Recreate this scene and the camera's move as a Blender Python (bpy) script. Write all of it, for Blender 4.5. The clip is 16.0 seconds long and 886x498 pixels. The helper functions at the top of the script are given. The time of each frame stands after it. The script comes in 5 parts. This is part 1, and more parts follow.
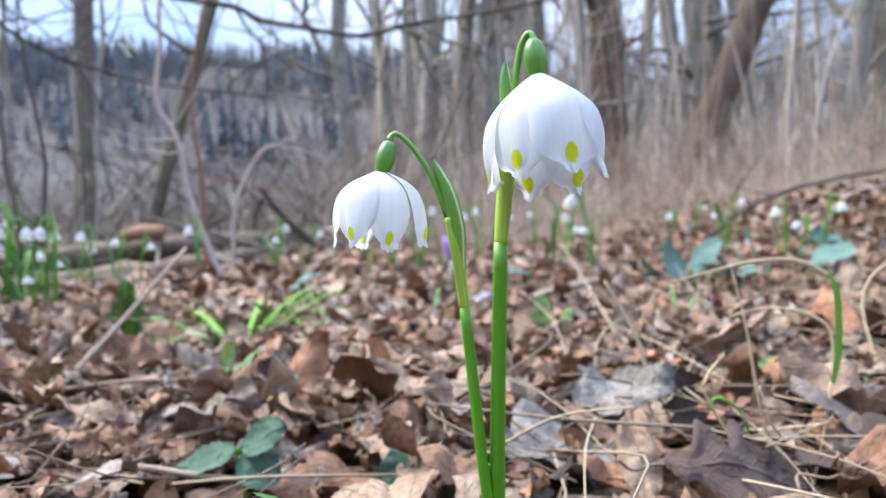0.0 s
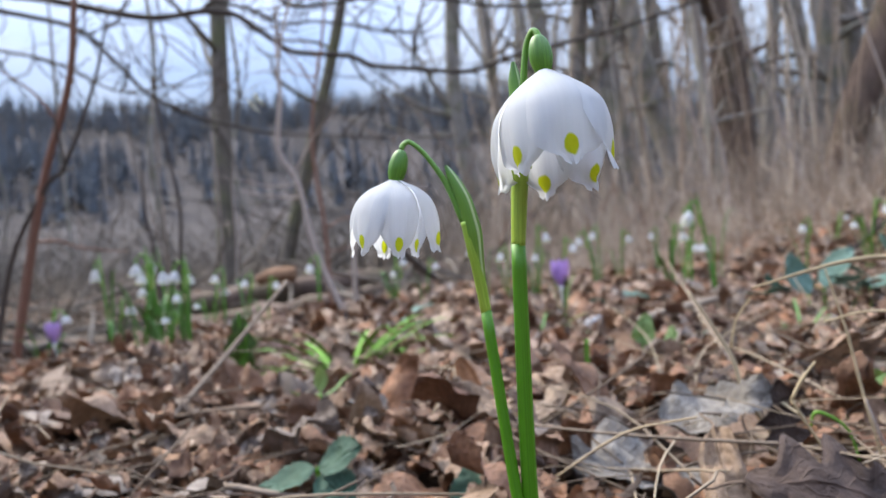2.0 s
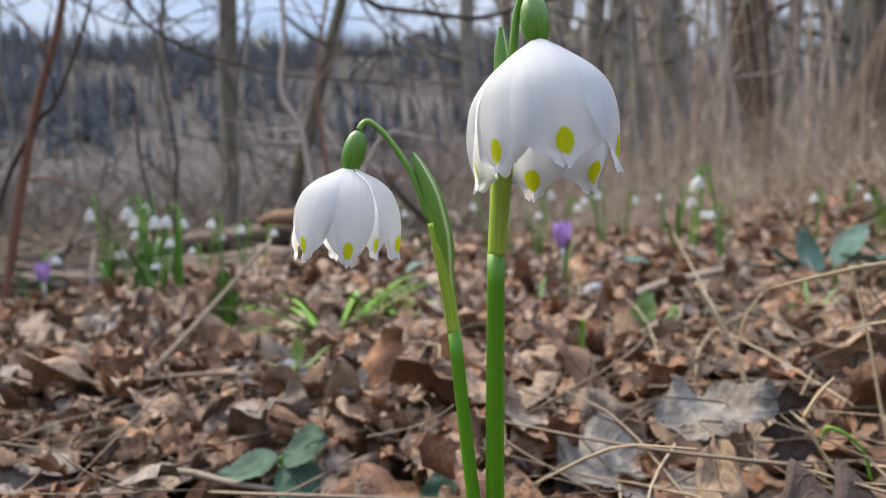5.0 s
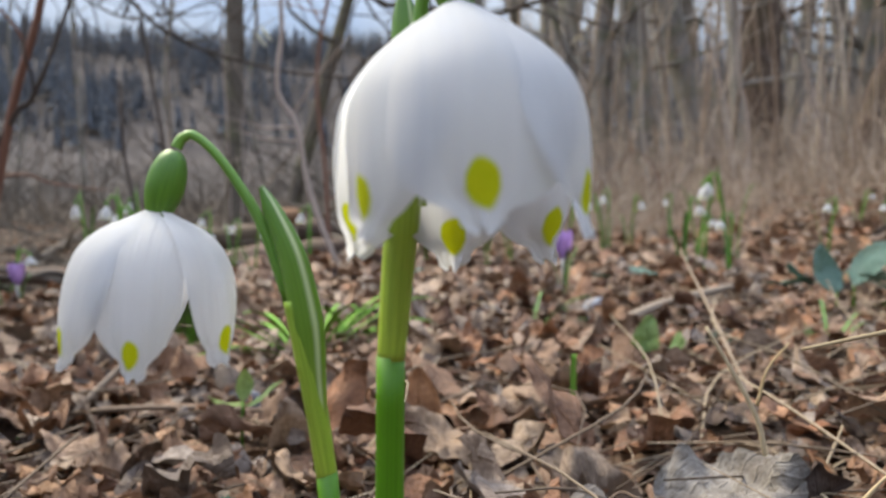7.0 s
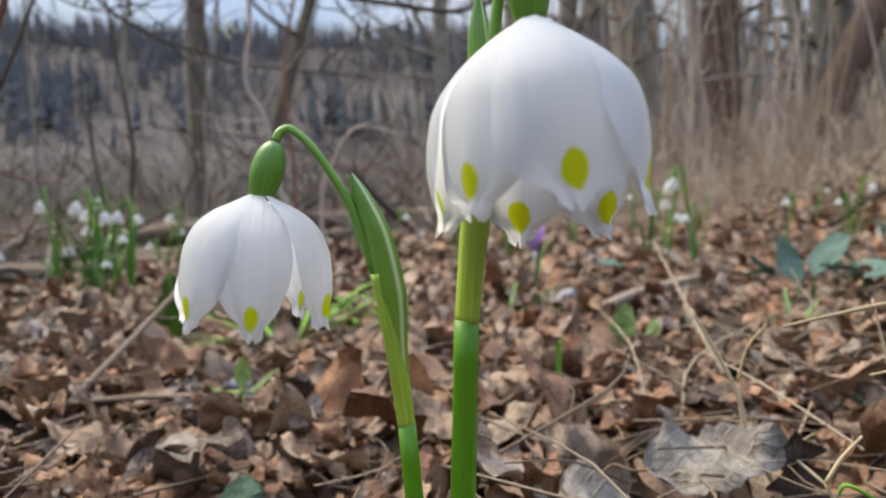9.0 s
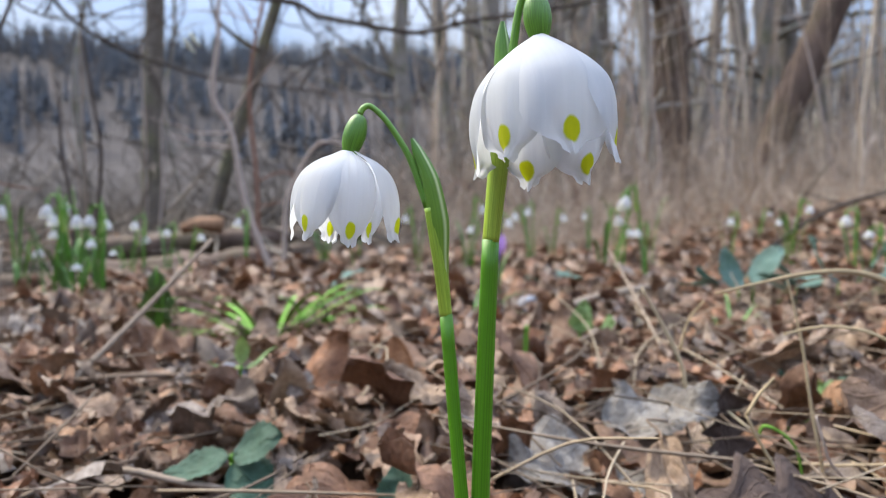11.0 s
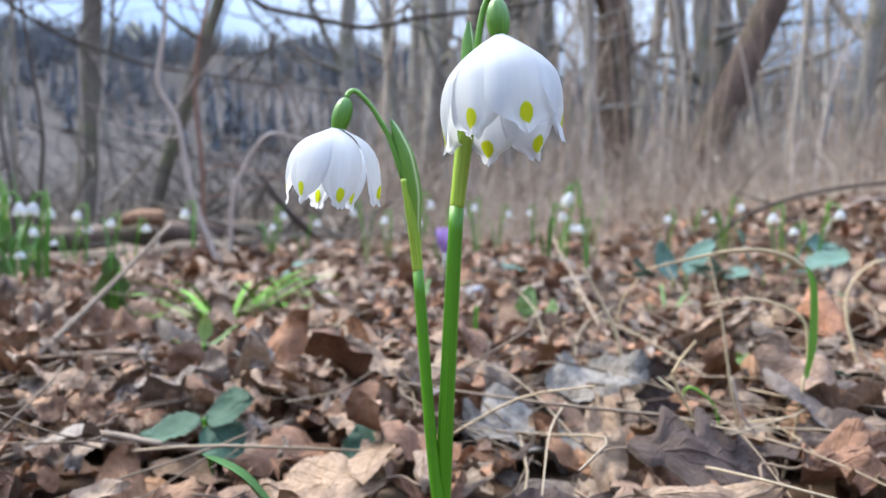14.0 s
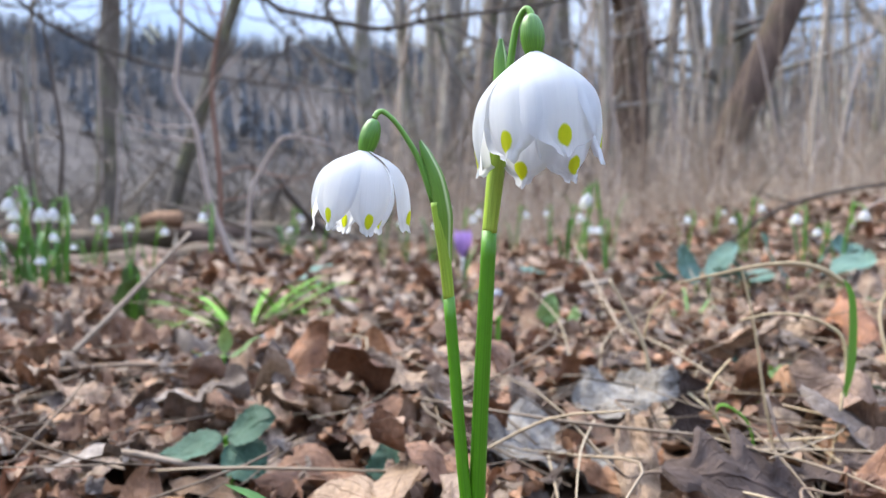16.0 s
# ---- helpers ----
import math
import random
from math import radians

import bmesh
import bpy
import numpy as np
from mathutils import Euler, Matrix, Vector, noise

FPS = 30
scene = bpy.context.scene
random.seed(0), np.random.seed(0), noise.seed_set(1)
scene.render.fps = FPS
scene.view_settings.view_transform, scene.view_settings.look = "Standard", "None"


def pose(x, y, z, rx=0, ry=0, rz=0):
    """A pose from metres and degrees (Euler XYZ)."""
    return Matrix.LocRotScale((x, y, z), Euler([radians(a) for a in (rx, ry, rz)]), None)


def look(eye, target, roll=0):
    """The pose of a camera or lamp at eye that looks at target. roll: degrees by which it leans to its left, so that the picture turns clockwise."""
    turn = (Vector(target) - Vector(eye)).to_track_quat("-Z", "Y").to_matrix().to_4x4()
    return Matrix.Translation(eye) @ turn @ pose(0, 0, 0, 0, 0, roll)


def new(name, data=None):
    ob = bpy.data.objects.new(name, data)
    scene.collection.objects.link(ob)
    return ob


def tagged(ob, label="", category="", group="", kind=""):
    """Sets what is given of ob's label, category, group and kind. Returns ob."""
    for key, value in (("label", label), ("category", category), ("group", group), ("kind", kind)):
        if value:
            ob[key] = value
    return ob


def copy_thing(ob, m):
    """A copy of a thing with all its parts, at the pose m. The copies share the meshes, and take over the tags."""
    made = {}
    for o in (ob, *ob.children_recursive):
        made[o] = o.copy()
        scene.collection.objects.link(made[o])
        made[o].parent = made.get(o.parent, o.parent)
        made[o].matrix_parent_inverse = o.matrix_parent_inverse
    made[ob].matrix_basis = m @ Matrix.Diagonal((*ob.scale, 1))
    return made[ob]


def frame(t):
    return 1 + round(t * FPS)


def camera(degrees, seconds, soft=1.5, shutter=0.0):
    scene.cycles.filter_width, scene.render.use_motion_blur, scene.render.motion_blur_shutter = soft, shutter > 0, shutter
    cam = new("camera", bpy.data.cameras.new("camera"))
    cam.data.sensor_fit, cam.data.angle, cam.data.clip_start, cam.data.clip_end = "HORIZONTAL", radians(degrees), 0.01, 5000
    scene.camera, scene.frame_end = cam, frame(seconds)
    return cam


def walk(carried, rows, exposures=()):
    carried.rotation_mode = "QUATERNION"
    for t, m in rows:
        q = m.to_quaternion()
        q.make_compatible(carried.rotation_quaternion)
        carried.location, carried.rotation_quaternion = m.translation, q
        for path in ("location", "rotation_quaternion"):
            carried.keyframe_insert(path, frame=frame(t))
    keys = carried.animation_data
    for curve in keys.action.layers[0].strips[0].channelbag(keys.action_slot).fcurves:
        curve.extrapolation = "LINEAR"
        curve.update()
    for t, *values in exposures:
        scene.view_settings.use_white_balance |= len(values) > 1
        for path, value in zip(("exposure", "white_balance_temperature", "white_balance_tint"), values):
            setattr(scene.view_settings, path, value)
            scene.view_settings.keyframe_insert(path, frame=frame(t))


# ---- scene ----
cam = camera(64.0, 16.0, soft=1.0)
cam.data.dof.use_dof = True
cam.data.dof.focus_distance = 0.114
cam.data.dof.aperture_fstop = 27.0
PATH = [
    (0, pose(-0.0100, -0.0092, 0.1053, 88.09, 2.21, -0.32)),
    (0.5, pose(0.0019, -0.0116, 0.0999, 91.99, 4.78, 4.97)),
    (1, pose(0.0084, -0.0090, 0.0971, 91.72, 5.17, 7.55)),
    (1.5, pose(0.0125, -0.0074, 0.0968, 91.63, 5.61, 9.10)),
    (2, pose(0.0121, -0.0068, 0.0982, 91.31, 5.13, 9.72)),
    (2.5, pose(0.0112, -0.0048, 0.0997, 90.98, 4.72, 10.70)),
    (3, pose(0.0129, -0.0079, 0.0987, 90.68, 4.24, 11.02)),
    (5.5, pose(0.0176, 0.0364, 0.1116, 86.80, 2.20, 10.22)),
    (6, pose(0.0224, 0.0525, 0.1139, 86.77, 1.86, 10.54)),
    (6.5, pose(0.0234, 0.0617, 0.1147, 87.06, 1.54, 10.55)),
    (7, pose(0.0222, 0.0703, 0.1158, 87.15, 1.56, 10.63)),
    (7.5, pose(0.0221, 0.0695, 0.1182, 86.95, 1.39, 8.83)),
    (8, pose(0.0195, 0.0717, 0.1202, 86.93, 1.25, 8.50)),
    (8.5, pose(0.0148, 0.0708, 0.1163, 86.90, 1.52, 7.98)),
    (9, pose(0.0120, 0.0565, 0.1148, 86.65, 1.68, 7.75)),
    (9.5, pose(0.0118, 0.0446, 0.1149, 86.83, 1.72, 7.42)),
    (10, pose(0.0099, 0.0272, 0.1110, 87.80, 1.73, 6.72)),
    (12.5, pose(-0.0018, 0.0074, 0.1009, 88.29, -0.49, 0.79)),
    (13, pose(0.0010, -0.0016, 0.1020, 88.05, 0.19, 0.53)),
    (13.5, pose(0.0041, -0.0034, 0.1026, 87.82, 0.27, 0.46)),
    (14, pose(-0.0003, -0.0070, 0.0977, 87.90, -0.07, -0.15)),
    (14.5, pose(0.0013, -0.0014, 0.0973, 87.56, 0.11, 0.08)),
    (15, pose(-0.0008, -0.0052, 0.1008, 87.93, 0.17, 0.49)),
    (15.5, pose(-0.0013, -0.0133, 0.1030, 88.28, 0.44, 1.12)),
    (16, pose(-0.0036, -0.0007, 0.1029, 87.86, 0.24, 1.09)),
]
walk(cam, PATH, exposures=[
    (0.0, 1.81, 6650, 5), (0.5, 1.70, 6850, 7), (1.0, 1.48, 7050, 7), (1.5, 1.36, 7050, 7), (3.0, 1.23, 7100, 7), (5.5, 1.16, 7890, 6),
    (7.0, 1.12, 7990, 5), (9.0, 1.14, 7990, 5), (10.0, 1.20, 7690, 6), (12.5, 1.57, 6800, 6), (14.5, 1.64, 6700, 4), (16.0, 1.66, 6850, 6),
])

# ---- world and sun ----
world = bpy.data.worlds.new("sky")
scene.world = world
world.use_nodes = True
wn, wl = world.node_tree.nodes, world.node_tree.links
wn.clear()
sky = wn.new("ShaderNodeTexSky")
sky.sky_type = "NISHITA"
sky.sun_disc = False
sky.sun_elevation, sky.sun_rotation = radians(51), radians(-61)
wtc = wn.new("ShaderNodeTexCoord")
wmap = wn.new("ShaderNodeMapping")
wmap.inputs["Scale"].default_value = (1.0, 1.0, 3.0)
cloud = wn.new("ShaderNodeTexNoise")
cloud.inputs["Scale"].default_value, cloud.inputs["Detail"].default_value = 2.2, 5
wramp = wn.new("ShaderNodeMapRange")
wramp.inputs["From Min"].default_value, wramp.inputs["From Max"].default_value = 0.38, 0.62
shade = wn.new("ShaderNodeMix")
shade.data_type = "RGBA"
shade.inputs[6].default_value, shade.inputs[7].default_value = (2.9, 4.1, 7.2, 1), (4.7, 5.4, 7.4, 1)
cover = wn.new("ShaderNodeMix")
cover.data_type = "RGBA"
cover.inputs[0].default_value = 0.85
wbg = wn.new("ShaderNodeBackground")
wbg.inputs["Strength"].default_value = 0.123
wout = wn.new("ShaderNodeOutputWorld")
wl.new(wtc.outputs["Generated"], wmap.inputs["Vector"])
wl.new(wmap.outputs["Vector"], cloud.inputs["Vector"])
wl.new(cloud.outputs["Fac"], wramp.inputs["Value"])
wl.new(wramp.outputs["Result"], shade.inputs[0])
wsep = wn.new("ShaderNodeSeparateXYZ")
wl.new(wtc.outputs["Generated"], wsep.inputs[0])
rise = wn.new("ShaderNodeMapRange")
rise.inputs["From Min"].default_value, rise.inputs["From Max"].default_value = 0.0, 1.0
rise.inputs["To Min"].default_value, rise.inputs["To Max"].default_value = 0.105, 2.3
rise.interpolation_type = "SMOOTHSTEP"
wl.new(wsep.outputs["Z"], rise.inputs["Value"])
dome = wn.new("ShaderNodeVectorMath")
dome.operation = "SCALE"
wl.new(shade.outputs[2], dome.inputs[0])
wl.new(rise.outputs["Result"], dome.inputs["Scale"])
wl.new(sky.outputs["Color"], cover.inputs[6])
wl.new(dome.outputs["Vector"], cover.inputs[7])
wl.new(cover.outputs[2], wbg.inputs["Color"])
wl.new(wbg.outputs["Background"], wout.inputs["Surface"])

sun = new("sun", bpy.data.lights.new("sun", "SUN"))
sun.data.energy, sun.data.angle, sun.data.color = 3.3, radians(28), (1.0, 0.96, 0.89)
sun.matrix_world = look((-0.55 * 5, 0.30 * 5, 0.78 * 5), (0, 0, 0))

# ---- materials ----
def mat(name, rough=0.6, spec=0.4):
    m = bpy.data.materials.new(name)
    m.use_nodes = True
    b = m.node_tree.nodes["Principled BSDF"]
    b.inputs["Roughness"].default_value = rough
    b.inputs["Specular IOR Level"].default_value = spec
    return m, m.node_tree.nodes, m.node_tree.links, b


def node(nodes, kind, **values):
    n = nodes.new(kind)
    for key, value in values.items():
        n.inputs[key.replace("_", " ")].default_value = value
    return n


def ramp(nodes, stops):
    r = nodes.new("ShaderNodeValToRGB")
    while len(r.color_ramp.elements) < len(stops):
        r.color_ramp.elements.new(0.5)
    for e, (p, c) in zip(r.color_ramp.elements, stops):
        e.position, e.color = p, (*c, 1)
    return r


def mixc(nodes, links, fac, a, b, how="MIX"):
    n = nodes.new("ShaderNodeMix")
    n.data_type, n.blend_type = "RGBA", how
    for slot, v in ((0, fac), (6, a), (7, b)):
        if hasattr(v, "links"):
            links.new(v, n.inputs[slot])
        elif slot == 0:
            n.inputs[0].default_value = v
        else:
            n.inputs[slot].default_value = (*v, 1)
    return n.outputs[2]


def bumped(nodes, links, b, height, strength, distance):
    n = node(nodes, "ShaderNodeBump", Strength=strength, Distance=distance)
    links.new(height, n.inputs["Height"])
    links.new(n.outputs["Normal"], b.inputs["Normal"])


def math_node(nodes, links, op, a, b=0.0, c=0.0):
    n = nodes.new("ShaderNodeMath")
    n.operation = op
    for i, v in enumerate((a, b, c)):
        if hasattr(v, "links"):
            links.new(v, n.inputs[i])
        else:
            n.inputs[i].default_value = v
    return n.outputs[0]


def thin(m, nodes, links, b, colour, share):
    """Lets part of the light through a thin sheet."""
    t = nodes.new("ShaderNodeBsdfTranslucent")
    if hasattr(colour, "links"):
        links.new(colour, t.inputs["Color"])
    else:
        t.inputs["Color"].default_value = (*colour, 1)
    mx = nodes.new("ShaderNodeMixShader")
    mx.inputs[0].default_value = share
    links.new(b.outputs[0], mx.inputs[1])
    links.new(t.outputs[0], mx.inputs[2])
    links.new(mx.outputs[0], nodes["Material Output"].inputs["Surface"])


def petal_material():
    m, n, l, b = mat("petal white", 0.68, 0.22)
    uv = n.new("ShaderNodeUVMap")
    sep = n.new("ShaderNodeSeparateXYZ")
    l.new(uv.outputs["UV"], sep.inputs[0])
    u, v = sep.outputs["X"], sep.outputs["Y"]
    du = math_node(n, l, "MULTIPLY", math_node(n, l, "SUBTRACT", u, 0.5), 10.8)
    dv = math_node(n, l, "MULTIPLY", math_node(n, l, "SUBTRACT", v, 0.866), 12.2)
    rr = math_node(n, l, "ADD", math_node(n, l, "MULTIPLY", du, du), math_node(n, l, "MULTIPLY", dv, dv))
    wob = node(n, "ShaderNodeTexNoise", Scale=14.0)
    l.new(uv.outputs["UV"], wob.inputs["Vector"])
    rr = math_node(n, l, "ADD", rr, math_node(n, l, "MULTIPLY", math_node(n, l, "SUBTRACT", wob.outputs["Fac"], 0.5), 0.5))
    spot = n.new("ShaderNodeMapRange")
    spot.interpolation_type = "SMOOTHSTEP"
    spot.inputs["From Min"].default_value, spot.inputs["From Max"].default_value = 0.95, 0.55
    l.new(rr, spot.inputs["Value"])
    vein = n.new("ShaderNodeTexNoise")
    vein.inputs["Scale"].default_value = 1.0
    mp = n.new("ShaderNodeMapping")
    mp.inputs["Scale"].default_value = (19, 0.8, 1)
    l.new(uv.outputs["UV"], mp.inputs["Vector"])
    l.new(mp.outputs["Vector"], vein.inputs["Vector"])
    base = mixc(n, l, vein.outputs["Fac"], (0.60, 0.613, 0.635), (0.665, 0.672, 0.685))
    green = mixc(n, l, wob.outputs["Fac"], (0.44, 0.50, 0.012), (0.54, 0.57, 0.02))
    col = mixc(n, l, spot.outputs["Result"], base, green)
    l.new(col, b.inputs["Base Color"])
    bumped(n, l, b, vein.outputs["Fac"], 0.55, 0.0004)
    thin(m, n, l, b, col, 0.60)
    return m


def stalk_material(name, low, high, streak=60.0, rough=0.42):
    """Green stalk with fine lengthwise streaks; V runs up the stalk."""
    m, n, l, b = mat(name, rough, 0.4)
    uv = n.new("ShaderNodeUVMap")
    mp = n.new("ShaderNodeMapping")
    mp.inputs["Scale"].default_value = (streak, 2.0, 1)
    l.new(uv.outputs["UV"], mp.inputs["Vector"])
    ns = node(n, "ShaderNodeTexNoise", Scale=1.0, Detail=4)
    l.new(mp.outputs["Vector"], ns.inputs["Vector"])
    sep = n.new("ShaderNodeSeparateXYZ")
    l.new(uv.outputs["UV"], sep.inputs[0])
    grad = mixc(n, l, sep.outputs["Y"], low, high)
    dark = mixc(n, l, 1.0, grad, (0.55, 0.6, 0.5), "MULTIPLY")
    fac = n.new("ShaderNodeMapRange")
    fac.inputs["From Min"].default_value, fac.inputs["From Max"].default_value = 0.3, 0.7
    l.new(ns.outputs["Fac"], fac.inputs["Value"])
    col = mixc(n, l, fac.outputs["Result"], dark, grad)
    l.new(col, b.inputs["Base Color"])
    b.inputs["Subsurface Weight"].default_value = 0.1
    b.inputs["Subsurface Radius"].default_value = (0.001, 0.002, 0.0005)
    bumped(n, l, b, ns.outputs["Fac"], 0.3, 0.0003)
    return m


def spathe_material():
    m, n, l, b = mat("spathe green", 0.4, 0.5)
    uv = n.new("ShaderNodeUVMap")
    sep = n.new("ShaderNodeSeparateXYZ")
    l.new(uv.outputs["UV"], sep.inputs[0])
    mp = n.new("ShaderNodeMapping")
    mp.inputs["Scale"].default_value = (40, 2.0, 1)
    l.new(uv.outputs["UV"], mp.inputs["Vector"])
    ns = node(n, "ShaderNodeTexNoise", Scale=1.0, Detail=3)
    l.new(mp.outputs["Vector"], ns.inputs["Vector"])
    along = ramp(n, [(0.0, (0.30, 0.40, 0.055)), (0.35, (0.15, 0.30, 0.03)), (1.0, (0.065, 0.19, 0.018))])
    l.new(sep.outputs["Y"], along.inputs["Fac"])
    edge = n.new("ShaderNodeMapRange")
    edge.inputs["From Min"].default_value, edge.inputs["From Max"].default_value = 0.05, 0.0
    l.new(math_node(n, l, "ABSOLUTE", math_node(n, l, "SUBTRACT", sep.outputs["X"], 0.62)), edge.inputs["Value"])
    c = mixc(n, l, ns.outputs["Fac"], along.outputs["Color"], mixc(n, l, 1.0, along.outputs["Color"], (0.5, 0.55, 0.45), "MULTIPLY"))
    c = mixc(n, l, math_node(n, l, "MULTIPLY", edge.outputs["Result"], 0.8), c, (0.55, 0.62, 0.36))
    l.new(c, b.inputs["Base Color"])
    bumped(n, l, b, ns.outputs["Fac"], 0.3, 0.0003)
    return m


def leaf_material(name, stops, from_object, rough=0.62, vein=0.8, through_light=0.05, dirt=1.0):
    """Dead or living leaf: hue by piece, blotches, a pale midrib and side veins."""
    m, n, l, b = mat(name, rough, 0.35)
    if from_object:
        rnd = n.new("ShaderNodeObjectInfo").outputs["Random"]
    else:
        rnd = n.new("ShaderNodeNewGeometry").outputs["Random Per Island"]
    hue = ramp(n, stops)
    l.new(rnd, hue.inputs["Fac"])
    uv = n.new("ShaderNodeUVMap")
    sep = n.new("ShaderNodeSeparateXYZ")
    l.new(uv.outputs["UV"], sep.inputs[0])
    au = math_node(n, l, "ABSOLUTE", math_node(n, l, "SUBTRACT", sep.outputs["X"], 0.5))
    diag = math_node(n, l, "SUBTRACT", sep.outputs["Y"], math_node(n, l, "MULTIPLY", au, 0.9))
    wave = math_node(n, l, "SINE", math_node(n, l, "MULTIPLY", diag, 55.0))
    side = n.new("ShaderNodeMapRange")
    side.inputs["From Min"].default_value, side.inputs["From Max"].default_value = 0.8, 1.0
    l.new(wave, side.inputs["Value"])
    rib = n.new("ShaderNodeMapRange")
    rib.inputs["From Min"].default_value, rib.inputs["From Max"].default_value = 0.03, 0.0
    l.new(au, rib.inputs["Value"])
    veins = math_node(n, l, "MAXIMUM", rib.outputs["Result"], math_node(n, l, "MULTIPLY", side.outputs["Result"], 0.5))
    tc = n.new("ShaderNodeTexCoord")
    shift = n.new("ShaderNodeVectorMath")
    shift.operation = "ADD"
    l.new(tc.outputs["Object"], shift.inputs[0])
    l.new(rnd, shift.inputs[1])
    big = node(n, "ShaderNodeTexNoise", Scale=70.0, Detail=4)
    fine = node(n, "ShaderNodeTexNoise", Scale=420.0, Detail=5, Roughness=0.7)
    l.new(shift.outputs[0], big.inputs["Vector"])
    l.new(shift.outputs[0], fine.inputs["Vector"])
    speck = n.new("ShaderNodeMapRange")
    speck.inputs["From Min"].default_value, speck.inputs["From Max"].default_value = 0.35, 0.7
    l.new(fine.outputs["Fac"], speck.inputs["Value"])
    blot = n.new("ShaderNodeMapRange")
    blot.inputs["From Min"].default_value, blot.inputs["From Max"].default_value = 0.45, 0.75
    l.new(big.outputs["Fac"], blot.inputs["Value"])
    c = mixc(n, l, math_node(n, l, "MULTIPLY", blot.outputs["Result"], 0.92 * dirt), hue.outputs["Color"],
             mixc(n, l, 1.0, hue.outputs["Color"], (0.45, 0.4, 0.38), "MULTIPLY"))
    c = mixc(n, l, math_node(n, l, "MULTIPLY", speck.outputs["Result"], 0.3 + 0.6 * dirt), c, mixc(n, l, 1.0, c, (0.42, 0.37, 0.33), "MULTIPLY"))
    c = mixc(n, l, math_node(n, l, "MULTIPLY", veins, vein), c, mixc(n, l, 1.0, c, (1.5, 1.5, 1.45), "MULTIPLY"))
    l.new(c, b.inputs["Base Color"])
    h = math_node(n, l, "ADD", math_node(n, l, "MULTIPLY", veins, 0.6), fine.outputs["Fac"])
    bumped(n, l, b, h, 0.9, 0.002)
    if through_light:
        thin(m, n, l, b, c, through_light)
    return m


def bark_material(name, a, b_col, scale=25.0, moss=0.0, depth=0.01):
    m, n, l, b = mat(name, 0.85, 0.2)
    tc = n.new("ShaderNodeTexCoord")
    mp = n.new("ShaderNodeMapping")
    mp.inputs["Scale"].default_value = (1, 1, 0.22)
    l.new(tc.outputs["Object"], mp.inputs["Vector"])
    ns = node(n, "ShaderNodeTexNoise", Scale=scale, Detail=6, Roughness=0.65)
    l.new(mp.outputs["Vector"], ns.inputs["Vector"])
    lo = node(n, "ShaderNodeTexNoise", Scale=scale * 0.12, Detail=3)
    l.new(tc.outputs["Object"], lo.inputs["Vector"])
    r = ramp(n, [(0.3, a), (0.7, b_col)])
    l.new(ns.outputs["Fac"], r.inputs["Fac"])
    c = mixc(n, l, math_node(n, l, "MULTIPLY", lo.outputs["Fac"], 0.7), r.outputs["Color"],
             mixc(n, l, 1.0, r.outputs["Color"], (0.6, 0.6, 0.58), "MULTIPLY"))
    if moss:
        mr = n.new("ShaderNodeMapRange")
        mr.inputs["From Min"].default_value, mr.inputs["From Max"].default_value = 0.5, 0.65
        l.new(lo.outputs["Fac"], mr.inputs["Value"])
        c = mixc(n, l, math_node(n, l, "MULTIPLY", mr.outputs["Result"], moss), c, (0.10, 0.11, 0.04))
    l.new(c, b.inputs["Base Color"])
    bumped(n, l, b, ns.outputs["Fac"], 0.8, depth)
    return m


def island_material(name, stops, rough=0.8, scale=60.0, from_object=False):
    m, n, l, b = mat(name, rough, 0.25)
    r = ramp(n, stops)
    if from_object:
        l.new(n.new("ShaderNodeObjectInfo").outputs["Random"], r.inputs["Fac"])
    else:
        l.new(n.new("ShaderNodeNewGeometry").outputs["Random Per Island"], r.inputs["Fac"])
    tc = n.new("ShaderNodeTexCoord")
    ns = node(n, "ShaderNodeTexNoise", Scale=scale, Detail=4)
    l.new(tc.outputs["Object"], ns.inputs["Vector"])
    c = mixc(n, l, math_node(n, l, "MULTIPLY", ns.outputs["Fac"], 0.8), r.outputs["Color"],
             mixc(n, l, 1.0, r.outputs["Color"], (0.5, 0.48, 0.45), "MULTIPLY"))
    l.new(c, b.inputs["Base Color"])
    return m


